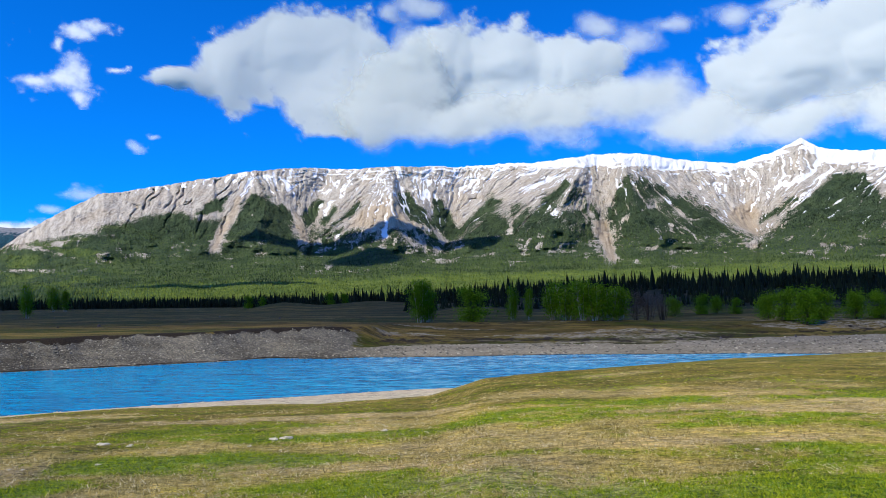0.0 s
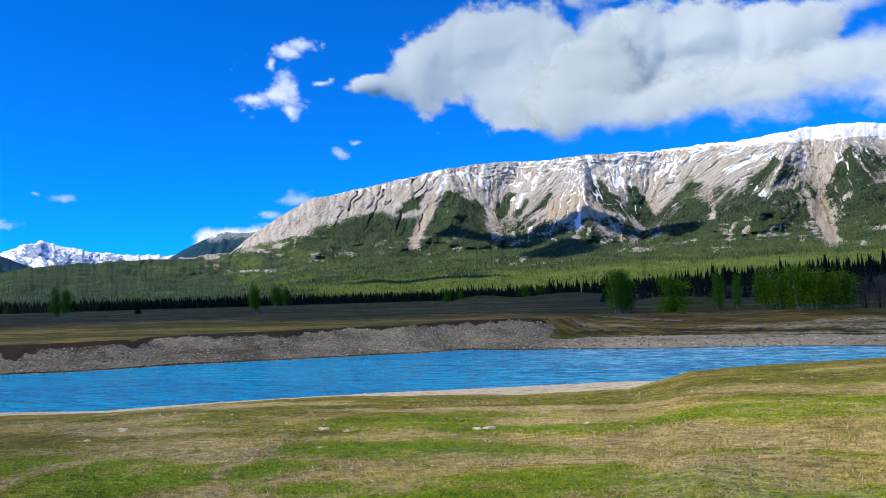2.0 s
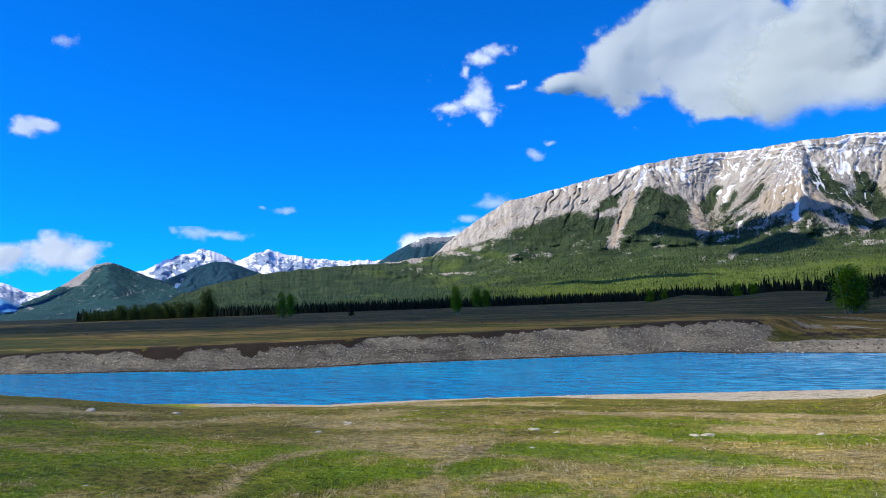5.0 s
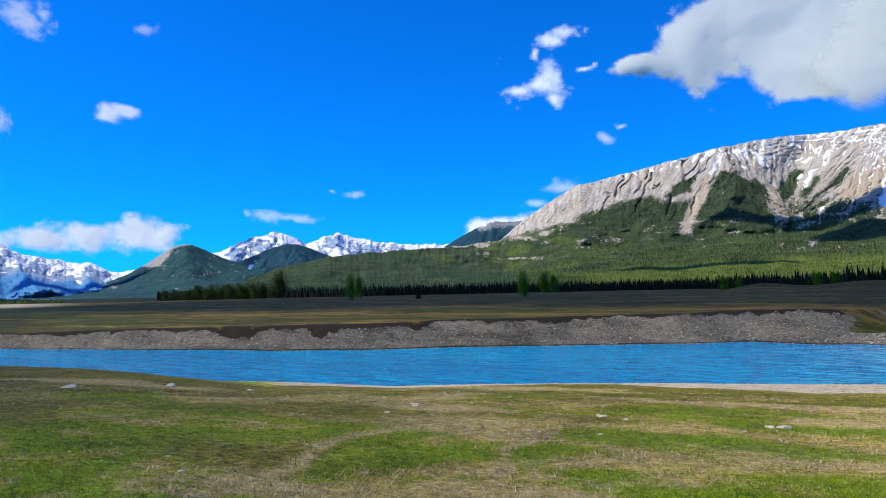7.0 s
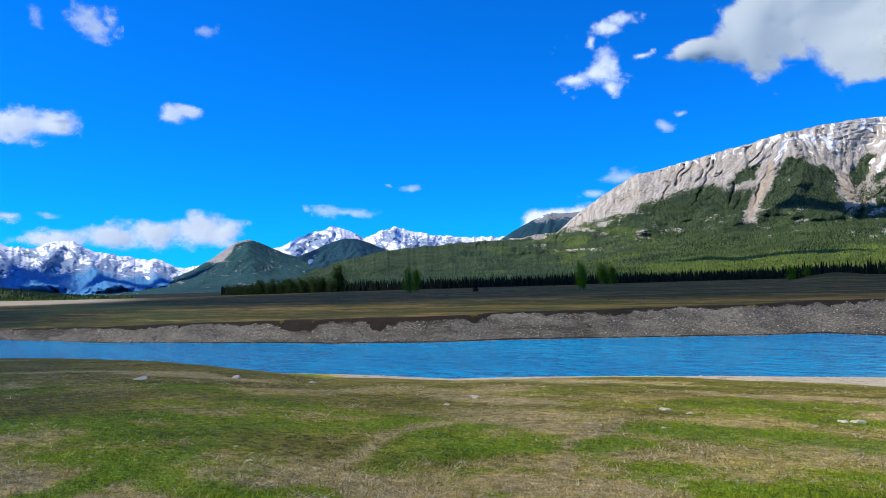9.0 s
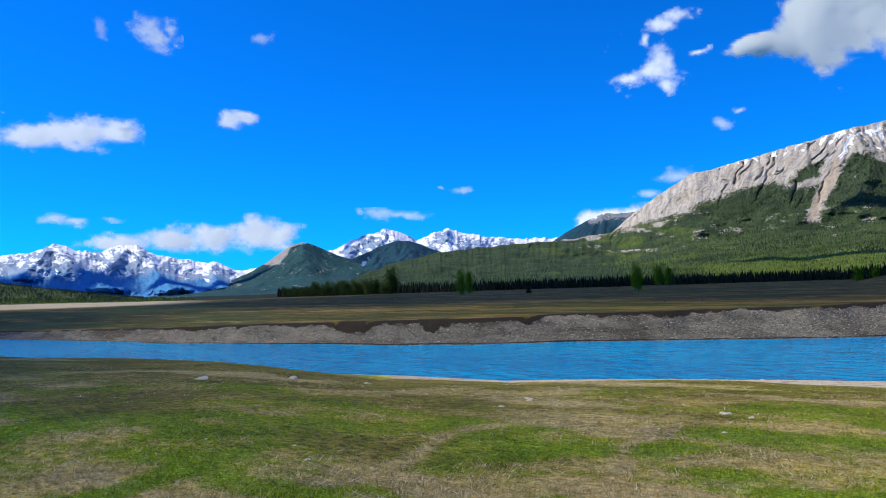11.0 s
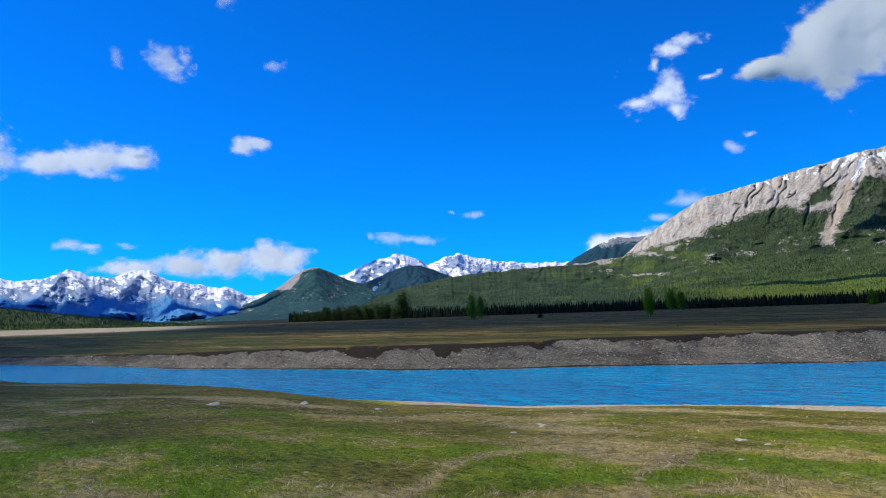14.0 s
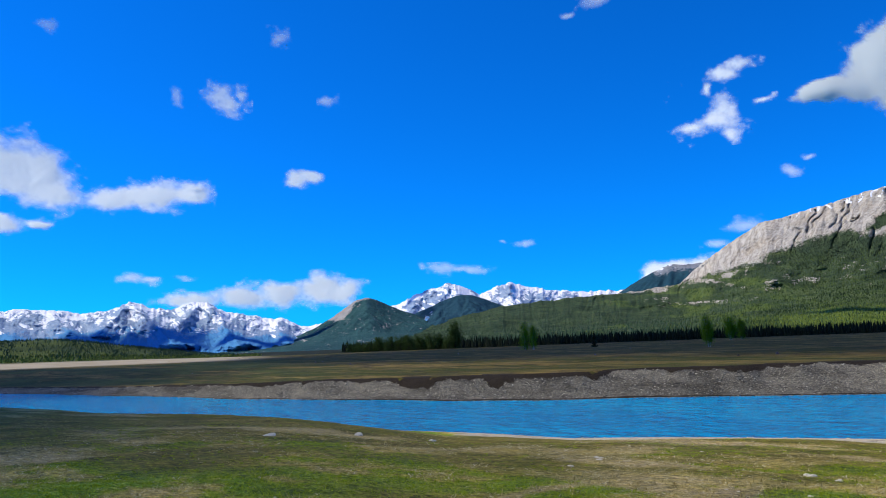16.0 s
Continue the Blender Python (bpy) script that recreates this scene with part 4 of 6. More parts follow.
def main_masks(a, el, top, across, c1, c2, ledges, slab):
    line = table(a, TREE_LINE, 1) + (0.45 - 0.25 * slab) * fbm(a * 1.1, el * 1.4, 5, 71)
    forest = np.clip(0.5 + (0.42 + 0.7 * slab) * (line - el), -0.7, 1.1)
    forest = forest + 0.5 * fbm(a * 1.5 + 0.7 * el, el * 2.2, 6, 73, 0.65) * step(1.6, 3.4, el) * (1 - 0.6 * slab)
    aw, ew = a + 0.22 * fbm(a * 1.6, el * 1.6, 4, 171), el + 0.18 * fbm(a * 1.6, el * 1.6, 4, 173)
    stand = np.zeros_like(a)
    for outline in WOODED:
        d = within(aw, ew, outline)
        stand = np.maximum(stand, step(-0.2, 0.3, d))
        forest = np.maximum(forest, np.clip(0.5 + 2.4 * d + 0.30 * fbm(a * 2.1, el * 2.6, 4, 175) - 0.3 * c2 * step(4, 6, el), -0.7, 1.15))
    for outline in MIXED:                                     # thin woods among the stones
        forest = np.maximum(forest, np.clip(0.50 + 0.8 * np.minimum(within(aw, ew, outline), 0.25) + 0.75 * fbm(a * 1.3 + 0.9 * el, el * 1.1, 5, 177, 0.6) - 0.45 * step(0.3, 0.8, c1), -0.7, 0.8))
    scree = np.zeros_like(a)
    for outline in SCREES:
        d = within(aw, ew, outline)
        forest = np.minimum(forest, np.clip(0.45 - 1.8 * d, -0.1, 9))
        scree = np.maximum(scree, step(-0.1, 0.3, d))
    chute = step(0.55, 0.9, c1) * step(3.0, 4.6, el) * (1 - slab)           # pale stony runs through the woods
    forest = forest - 0.6 * chute * step(0.1, 0.35, fbm(a * 0.6, el * 0.5, 3, 77) + 0.25)
    bare = step(-0.10, 0.5, fbm(a * 0.8 + 7, el * 2.6, 5, 75, 0.7)) * step(1.6, 2.4, el) * step(6.0, 4.4, el)
    forest = forest - 0.62 * bare * (step(38, 30, a) + 0.8 * step(26, 34, a)) + 0.3 * step(27, 34, a) * step(0.1, 0.5, line - el)
    forest = forest + 0.6 * step(2.4, 1.2, el)
    depth = top - el
    snow = 0.5 + 1.7 * (table(a, SOLID_SNOW, 1) - depth) + 0.5 * fbm(a * 0.9, el * 5, 5, 79) - 0.6 * step(0.1, 0.4, fbm(a * 0.5, el * 7, 4, 81)) * step(0.06, 0.2, depth)
    reach = 1.7 * table(a, SNOW_REACH, 1) * np.clip(0.9 + 0.9 * fbm(a * 1.1, a * 0, 4, 89), 0.25, 1.5)
    runs = np.maximum(step(0.64, 0.88, c1), 0.95 * step(0.55, 0.9, c2) * step(0.6 * reach, 0.3 * reach, depth))
    lines = runs * step(reach, 0.6 * reach, depth) * (reach > 0.05) * np.clip(1.0 + 1.3 * fbm(a * 1.2, el * 1.5, 4, 87), 0, 1.2)
    lines = np.maximum(lines, 0.9 * step(0.45, 0.8, ledges) * np.clip(0.8 + 1.2 * fbm(a * 0.8, el * 2, 3, 91), 0, 1))
    foot = table(a, [(-40, 2.1), (-18, 2.3), (0, 2.0), (14, 1.5), (28, 1.0), (45, 0.6), (57, 0.3)], 1) + 0.35 * fbm(a * 0.5, el * 2.5, 4, 93)
    leafy = np.clip(0.30 * step(3.9, 2.6, el + 0.5 * fbm(a * 0.35, el * 0.8, 4, 95)) + 0.75 * step(0.25, -0.25, el - foot), 0, 1) * (1 - stand) * (1 - 0.85 * step(20, 33, a)) + 0.5 * step(0.02, 0.35, fbm(a * 0.5, el * 2.2, 5, 96)) * step(20, 27, a) * step(42, 34, a)
    return {"forest": np.clip(forest, -0.5, 1.5), "snow": np.clip(snow, -0.5, 1.6), "scree": scree, "lines": lines * step(0.85, 0.6, forest), "leafy": leafy, "across": across, "down": el}


def limestone_range():
    """The long mountain: a wooded foot that climbs gently, then a steep face of gullies, spurs and tilted slabs."""
    daz, rows = 0.075, 240
    az = np.arange(-40, 57 + daz / 2, daz)
    a, f = np.meshgrid(az, np.linspace(0, 1, rows), indexing="ij")
    top = table(a, MAIN_RIDGE, 1) + 0.09 * fbm(a * 1.3, a * 0 + 3, 4, 3) + 0.06 * fbm(a * 4.5, a * 0 + 3, 3, 4)
    el = -0.15 + (top + 0.15) * f
    rise = np.where(f < 0.36, 0.66 * (np.clip(f, 0, 1) / 0.36) ** 0.87, 0.66 + 0.34 * (f - 0.36) / 0.64)
    back, across, c1, c2, crack, ledges, slab = face(a, el, top)
    r = 640 + 3010 * rise + back * step(0.0, 0.06, f)
    z = 1.6 + np.tan(np.radians(el)) * r
    values = main_masks(a, el, top, across, c1, c2, ledges, slab)
    x, y = polar(a, r)
    grid = (x, y, z, values["forest"], values["leafy"], el, a)
    for k, down in ((1.012, 25), (1.03, 90), (1.06, 260)):                  # the far side
        xb, yb = polar(az, r[:, -1] * k)
        x, y, z = np.column_stack([x, xb]), np.column_stack([y, yb]), np.column_stack([z, grid[2][:, -1] - down])
    values = {k: np.column_stack([v] + [v[:, -1]] * 3) for k, v in values.items()}
    ob = new("limestone_mountain", sheet("limestone_mountain", np.stack([x, y, z], -1), len(az), x.shape[1], M_RANGE, {k: v.ravel() for k, v in values.items()}))
    tagged(ob, "long grey limestone mountain with snow streaks, gullies and a green forested foot", "mountain")
    return grid


main_grid = limestone_range()


def knoll_masks(a, el, top, flow, t):
    forest = 1.0 - 1.7 * step(55.6, 56.6, a - 0.9 * (top - el) + 0.3 * flow) * step(1.1, 0.4, top - el) * step(1.9, 2.5, el) - 0.4 * step(0.3, 0.6, fbm(a * 0.9, el * 4, 4, 95)) + 0.2 * fbm(a * 2, el * 5, 3, 97)
    forest = forest - 0.7 * step(0.25, 0.08, top - el) * step(54, 55, a) * step(2.2, 2.8, el)
    return {"forest": np.clip(forest, 0, 1.2), "scree": step(0.4, 0.8, flow)}


def shoulder_masks(a, el, top, flow, t):
    bald = step(33.6, 32.2, a) * step(29.0, 30.0, a)             # the grey summit above its woods
    return {"snow": bald * np.clip(0.35 - 1.2 * (top - el - 0.15) + 0.5 * fbm(a * 3, el * 4, 4, 99), -0.5, 0.7), "forest": np.clip(0.9 + 1.6 * ((top - el) - 0.75 * bald), -0.5, 1.8)}


mountain("wooded_peak", "dark green wooded peak with a bare tan flank", M_HAZED_KNOLL, 42, 66, 0.12,
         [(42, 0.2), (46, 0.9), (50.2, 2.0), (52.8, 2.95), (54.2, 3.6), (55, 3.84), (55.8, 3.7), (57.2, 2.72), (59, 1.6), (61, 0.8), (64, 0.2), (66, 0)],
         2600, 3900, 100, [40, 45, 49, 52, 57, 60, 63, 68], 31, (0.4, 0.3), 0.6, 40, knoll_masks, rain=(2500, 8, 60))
mountain("wooded_shoulder", "grey snow-dusted summit above a dark wooded slope", M_HAZED_SPUR, 22, 40, 0.12,
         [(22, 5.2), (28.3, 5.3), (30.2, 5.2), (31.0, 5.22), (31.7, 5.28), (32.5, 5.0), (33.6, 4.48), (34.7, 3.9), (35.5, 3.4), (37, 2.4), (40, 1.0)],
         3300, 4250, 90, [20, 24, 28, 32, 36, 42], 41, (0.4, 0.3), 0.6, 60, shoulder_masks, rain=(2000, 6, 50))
def hazed_range(name, label, az0, az1, ridge, r_foot, r_ridge, seed, spurs, snow_line, daz=0.06, rows=110):
    """Sharp far peaks: crests that run down from each summit, rock ribs between them, snow above and woods below."""
    az = np.arange(az0, az1 + daz / 2, daz)
    a, f = np.meshgrid(az, np.linspace(0, 1, rows), indexing="ij")
    top = table(a, ridge, 1) + 0.10 * fbm(a * 1.6, a * 0 + seed, 4, seed, 0.6) + 0.34 * (ridged(a * 1.2, a * 0 + seed, 5, seed + 2, 0.6) - 0.72)
    el = -0.15 + (top + 0.15) * f
    depth = (top - el) / np.maximum(top, 0.5)
    wa, we = a + 0.30 * fbm(a * 0.8, el * 0.9, 4, seed + 3), el + 0.25 * fbm(a * 0.8 + 5, el * 0.9, 4, seed + 4)
    near = np.zeros_like(a)
    for a_top, e_top, a_base, e_base, width, amp in spurs:                  # crests: summit, foot, half width, how far they stand out
        k = np.clip((e_top - we) / (e_top - e_base), 0, 1.15)
        line = a_top + (a_base - a_top) * k
        near = np.maximum(near, amp * np.clip(1 - np.abs(wa - line) / (width * (0.25 + 0.75 * k)), 0, 1) * (0.3 + 0.7 * k) * step(1.15, 0.95, k))
    ribs = ridged(wa * 0.9 + 0.5 * we, we * 0.9 - 0.3 * wa, 6, seed + 5, 0.55)
    rake = ridged(wa * 1.7 - 1.5 * we, we * 1.1 + 0.4 * wa, 4, seed + 6, 0.55)
    edge = step(0.0, 0.10, depth)
    r = r_foot + (r_ridge - r_foot) * f ** 0.8 - edge * (1.25 * near + 105 * (ribs - 0.6) + 60 * (rake - 0.6) + 24 * (ridged(wa * 5.5, we * 4.0, 3, seed + 9) - 0.6))
    z = 1.6 + np.tan(np.radians(el)) * r
    hollow = 0.62 - ribs
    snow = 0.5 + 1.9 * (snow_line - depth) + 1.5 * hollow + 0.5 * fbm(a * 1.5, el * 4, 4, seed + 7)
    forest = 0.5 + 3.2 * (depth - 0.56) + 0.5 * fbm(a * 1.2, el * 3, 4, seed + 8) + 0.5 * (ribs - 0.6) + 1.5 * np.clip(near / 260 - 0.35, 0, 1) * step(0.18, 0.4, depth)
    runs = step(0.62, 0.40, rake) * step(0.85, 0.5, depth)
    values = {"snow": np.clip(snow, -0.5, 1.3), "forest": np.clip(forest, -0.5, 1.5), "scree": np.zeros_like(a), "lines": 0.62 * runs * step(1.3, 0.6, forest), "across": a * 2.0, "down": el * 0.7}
    x, y = polar(a, r)
    crest = z[:, -1]
    for k, down in ((1.012, 25), (1.03, 90), (1.05, 200)):
        xb, yb = polar(az, r[:, -1] * k)
        x, y, z = np.column_stack([x, xb]), np.column_stack([y, yb]), np.column_stack([z, crest - down])
    values = {k: np.column_stack([v] + [v[:, -1]] * 3).ravel() for k, v in values.items()}
    return tagged(new(name, sheet(name, np.stack([x, y, z], -1), len(az), x.shape[1], M_FAR_HAZED, values)), label, "mountain")


hazed_range("snowy_mountain", "snow-covered grey mountain with dark wooded lower slopes", 32, 60,
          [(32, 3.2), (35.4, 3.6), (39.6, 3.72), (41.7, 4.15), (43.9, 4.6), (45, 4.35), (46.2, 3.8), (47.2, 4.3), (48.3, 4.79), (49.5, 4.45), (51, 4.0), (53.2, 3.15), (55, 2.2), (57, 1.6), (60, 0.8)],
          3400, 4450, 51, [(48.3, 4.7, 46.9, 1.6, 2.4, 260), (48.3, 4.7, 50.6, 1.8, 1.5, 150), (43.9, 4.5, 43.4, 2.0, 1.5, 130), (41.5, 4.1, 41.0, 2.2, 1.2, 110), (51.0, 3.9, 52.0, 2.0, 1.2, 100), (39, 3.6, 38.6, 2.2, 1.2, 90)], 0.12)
hazed_range("snowy_range", "snow-streaked peaks far down the valley, tinted with blue haze", 54, 112,
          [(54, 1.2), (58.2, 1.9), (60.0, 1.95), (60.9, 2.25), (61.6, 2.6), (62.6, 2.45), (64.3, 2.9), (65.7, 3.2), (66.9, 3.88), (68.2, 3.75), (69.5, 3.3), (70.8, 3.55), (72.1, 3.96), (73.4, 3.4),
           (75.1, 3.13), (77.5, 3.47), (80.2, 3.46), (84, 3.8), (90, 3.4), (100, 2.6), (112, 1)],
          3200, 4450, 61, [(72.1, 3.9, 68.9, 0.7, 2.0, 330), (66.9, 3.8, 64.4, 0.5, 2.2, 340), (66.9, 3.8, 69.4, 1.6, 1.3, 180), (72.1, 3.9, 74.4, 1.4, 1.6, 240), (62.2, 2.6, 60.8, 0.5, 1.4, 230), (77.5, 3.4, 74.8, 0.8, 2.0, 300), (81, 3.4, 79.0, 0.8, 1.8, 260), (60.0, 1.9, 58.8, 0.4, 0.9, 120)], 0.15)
mountain("wooded_spur", "dark wooded spur in front of the snowy mountain", M_HAZED_SPUR, 40, 56, 0.1,
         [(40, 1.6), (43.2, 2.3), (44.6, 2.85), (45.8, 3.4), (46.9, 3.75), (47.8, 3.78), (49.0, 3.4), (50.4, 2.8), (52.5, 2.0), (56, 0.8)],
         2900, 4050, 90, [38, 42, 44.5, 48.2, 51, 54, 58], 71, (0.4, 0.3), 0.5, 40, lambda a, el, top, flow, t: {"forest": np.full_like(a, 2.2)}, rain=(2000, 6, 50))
# what closes the valley behind the camera
mountain("wooded_ridge", "low dark forested ridge behind the meadow", M_HAZED_KNOLL, 108, 290, 0.8,
         [(108, 1), (125, 4), (160, 6), (200, 5), (240, 6), (270, 4), (290, 5)], 1500, 3600, 40, list(range(100, 300, 9)), 65, (0.5, 0.4), 0.8, 60,
         lambda a, el, top, flow, t: {"forest": np.clip(1.6 - t * 0.9, 0, 1.2)}, rain=(500, 2, 20))


# ---------------------------------------------------------------- clouds
def cloud(name, label, puffs, thick, seed, grid=0.2, scale=1.0, far=4720.0, ragged=0.55, base=None, soft=0.42, most=1.0, smooth=6, lean=0.0, material=None, heap=0.5, soften=2, parent=None):
    """A cumulus body: overlapping puffs (across, up, half width, half height), billowed. base: centre of a cloud overhead, in metres;
    without it the puffs are azimuths and elevations of a cloud at the far side of the sky."""
    p = np.array(puffs, float)
    lo, hi = (p[:, :2] - 1.35 * p[:, 2:]).min(0), (p[:, :2] + 1.35 * p[:, 2:]).max(0)
    u, v = np.meshgrid(np.arange(lo[0], hi[0], grid), np.arange(lo[1], hi[1], grid), indexing="ij")
    wu = u + scale * 0.55 * fbm(u / scale * 0.5, v / scale * 0.7, 4, seed)
    wv = v + scale * 0.40 * fbm(u / scale * 0.5 + 40, v / scale * 0.7, 4, seed + 1)
    m = np.zeros_like(u)
    for cu, cv, ru, rv in p:
        one = np.exp(-1.05 * (((wu - cu) / ru) ** 2 + ((wv - cv) / rv) ** 2))
        m = m + np.exp(5 * one) - 1 if base is None else np.maximum(m, np.expm1(5 * one))
    m = 1.25 * np.log1p(m) / 5
    whole = eased(m, smooth) - 0.45
    m = m - 0.45 + ragged * 0.75 * fbm(u / scale * 0.9, v / scale * 1.2, 7, seed + 2, 0.62) * np.exp(-1.0 * np.clip(m - 0.3, 0, 3))
    lump = 1.4 * (1 - ridged(wu / scale * 0.45, wv / scale * 0.6, 5, seed + 4, 0.45)) ** 0.7       # rounded billows with creases between
    body = np.clip(whole + 0.1, 0, 1.8) ** 0.7 * (0.70 + heap * lump)
    body = eased(body, soften)
    density = most * step(-0.02, soft, m)
    keep = (m > -0.05).ravel()

    def place(depth):
        if base is None:
            c = np.cos(np.radians(v))
            d = far - depth - lean * 82.0 * (hi[1] - v)
            return np.stack([-np.sin(np.radians(u)) * c * d, np.cos(np.radians(u)) * c * d, 1.6 + np.sin(np.radians(v)) * d], -1)
        return np.stack([base[0] + u, base[1] + v, base[2] + depth], -1)

    front = sheet(name, place(thick * body), u.shape[0], u.shape[1], material or M_CLOUD, {"vapour": density.ravel()}, keep=keep)
    ob = new(name, front)
    if parent is None:
        return tagged(ob, label, "cloud")
    ob.parent = parent
    return ob


# the great cloud over the ridge: heaped lobes before a grey base, with torn wisps above
great_cloud = tagged(new("cumulus_cloud"), "large heaped white cumulus cloud with a grey base over the ridge", "cloud")
for kind, far, puffs, thick, seed, soft, lean in (
        ("base", 4430, [(5, 14.3, 5, 2.8), (-2, 13.8, 6, 2.2), (-9, 14.0, 5, 2.4), (-15, 15.2, 5, 2.6), (-19.5, 13.2, 4.5, 2.3), (-26, 12.3, 5, 2.0), (2.5, 17.5, 4, 4), (-34, 12.5, 5, 2.5)], 55, 161, 0.60, 0.42),
        ("lobe", 4760, [(20.0, 16.4, 3.0, 1.0), (15.5, 17.4, 3.4, 2.6), (12, 19.0, 4.2, 3.6), (7.5, 18.2, 4.5, 4.2), (8.5, 14.8, 4.6, 2.9)], 85, 101, 0.24, 0.66),
        ("lobe", 4600, [(-0.5, 17.6, 4, 3.8), (-5.5, 18.0, 5, 3.2), (-10, 17.6, 4.5, 3.0), (-6.5, 15.2, 5.5, 2.2)], 125, 163, 0.24, 0.45),
        ("lobe", 4700, [(-23.5, 15.0, 3.6, 3.0), (-27, 16.5, 4.5, 3.6), (-31, 16, 5, 4.2), (-38, 15.5, 6, 5)], 125, 165, 0.24, 0.40),
        ("wisp", 4900, [(1.5, 22.4, 2.6, 1.0), (4.5, 21.6, 1.5, 0.7), (-1.5, 21.2, 1.6, 1.2)], 40, 167, 1.0, 0.9),
        ("wisp", 4900, [(-13, 20.4, 2.0, 1.2), (-15.5, 18.8, 2.4, 1.5), (-18.3, 20.2, 1.7, 0.9)], 40, 169, 1.0, 0.9),
        ("wisp", 4900, [(-22.8, 20.2, 2.4, 1.2), (-26, 20.8, 2.0, 0.9)], 40, 171, 1.0, 0.9)):
    cloud(kind, "", puffs, thick, seed, 0.12, 2.4, far=far, ragged=1.15 if kind == "wisp" else 0.7, soft=soft, most=0.85 if kind == "wisp" else 1.0, lean=lean, smooth=14, heap=0.34, soften=3, parent=great_cloud)
for label, puffs, thick, seed in (
        ("torn white cloud above the mountain's end", [(26.9, 16.3, 1.1, 1.0), (27.6, 15.4, 1.6, 0.85), (29.4, 15.2, 1.4, 0.5), (26.3, 14.5, 1.0, 0.7), (26.6, 18.6, 1.2, 0.6), (25.5, 19.2, 1.0, 0.5), (27.9, 17.6, 0.45, 0.6), (24.3, 16.5, 0.8, 0.25)], 90, 111),
        ("small white wisp of cloud", [(23.0, 11.4, 0.8, 0.5), (21.6, 12.2, 0.6, 0.2)], 40, 113),
        ("low white cumulus cloud behind the far peaks", [(68, 3.9, 2.6, 0.7), (64.6, 4.2, 2.2, 1.0), (61.6, 4.4, 2.2, 1.2), (58.6, 4.6, 2.0, 1.3), (56.6, 4.3, 1.6, 1.0)], 160, 115),
        ("small white cloud over the far peaks", [(71.8, 5.5, 1.3, 0.5), (70.6, 5.4, 0.8, 0.3)], 60, 117),
        ("tiny flat white cloud over the peaks", [(68.3, 5.65, 0.9, 0.25)], 40, 119),
        ("thin pale cloud over the snowy mountain", [(49.2, 5.85, 1.3, 0.45), (46.6, 5.7, 1.5, 0.4), (47.9, 5.7, 1.0, 0.25)], 40, 121),
        ("tiny round white cloud over the snowy mountain", [(50.5, 6.2, 0.55, 0.3)], 40, 123),
        ("faint pale wisp of cloud", [(42.5, 7.4, 0.8, 0.4), (44.2, 7.6, 0.4, 0.2)], 40, 125),
        ("puffy white cumulus cloud with a long flat tail", [(80.5, 13.2, 3.4, 2.3), (78.3, 12.6, 2.2, 2.2), (77.0, 11.4, 1.8, 1.2), (73.4, 11.2, 2.2, 0.9), (70.6, 11.5, 2.6, 1.1), (68.0, 11.9, 1.8, 0.8), (80.4, 9.2, 1.4, 0.8), (78, 9.3, 1.0, 0.35),
                                                          (84.5, 12.5, 4, 2.5)], 240, 127),
        ("small bright lens-shaped cloud", [(60.1, 13.0, 1.0, 0.9), (58.9, 13.4, 1.2, 0.6)], 70, 129),
        ("small ragged white cloud", [(65.9, 19.3, 1.3, 0.9), (65.3, 18.5, 1.0, 0.9), (64.3, 19.2, 0.6, 0.5)], 60, 131),
        ("small white fleck of cloud", [(69.1, 18.7, 0.6, 0.8)], 40, 133),
        ("small white fleck of cloud", [(57.7, 18.9, 0.7, 0.5)], 40, 135),
        ("small white fleck of cloud", [(61.2, 23.4, 1.0, 0.7)], 40, 137),
        ("small pale wisp of cloud", [(77.9, 22.6, 1.0, 0.5)], 40, 139),
        ("thin pale wisp of cloud", [(35.8, 25.3, 1.5, 0.7), (37.9, 24.4, 0.9, 0.3)], 40, 141),
        ("bright rounded cloud rising behind the wooded shoulder", [(33.4, 4.2, 0.8, 1.05), (32.6, 4.6, 1.1, 1.15), (31.3, 4.75, 1.5, 1.15), (29.6, 4.8, 1.5, 1.15)], 160, 145),
        ("faint cloud bank behind the ridge", [(26.3, 7.8, 1.4, 0.6), (28.0, 6.6, 1.2, 0.4)], 40, 143)):
    cloud("cumulus_cloud", label, puffs, 0.26 * thick, seed, 0.06, 1.0, far=4960.0, ragged=0.6 if seed == 145 else 0.8 if seed in (115, 127, 129) else 1.25, soft=0.5 if seed == 145 else 0.65 if seed in (115, 127, 129) else 1.0, most=0.98 if thick > 100 else 0.9 if thick > 40 else 0.5, lean=1.6 if seed in (115, 145) else 2.5, material=M_PUFF, heap=0.35)


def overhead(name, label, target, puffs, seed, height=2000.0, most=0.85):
    """An unseen cloud above and behind the camera, added so its shadow lies at target."""
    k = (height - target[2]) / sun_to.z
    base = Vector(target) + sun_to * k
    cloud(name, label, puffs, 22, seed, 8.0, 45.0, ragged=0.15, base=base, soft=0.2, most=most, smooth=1)


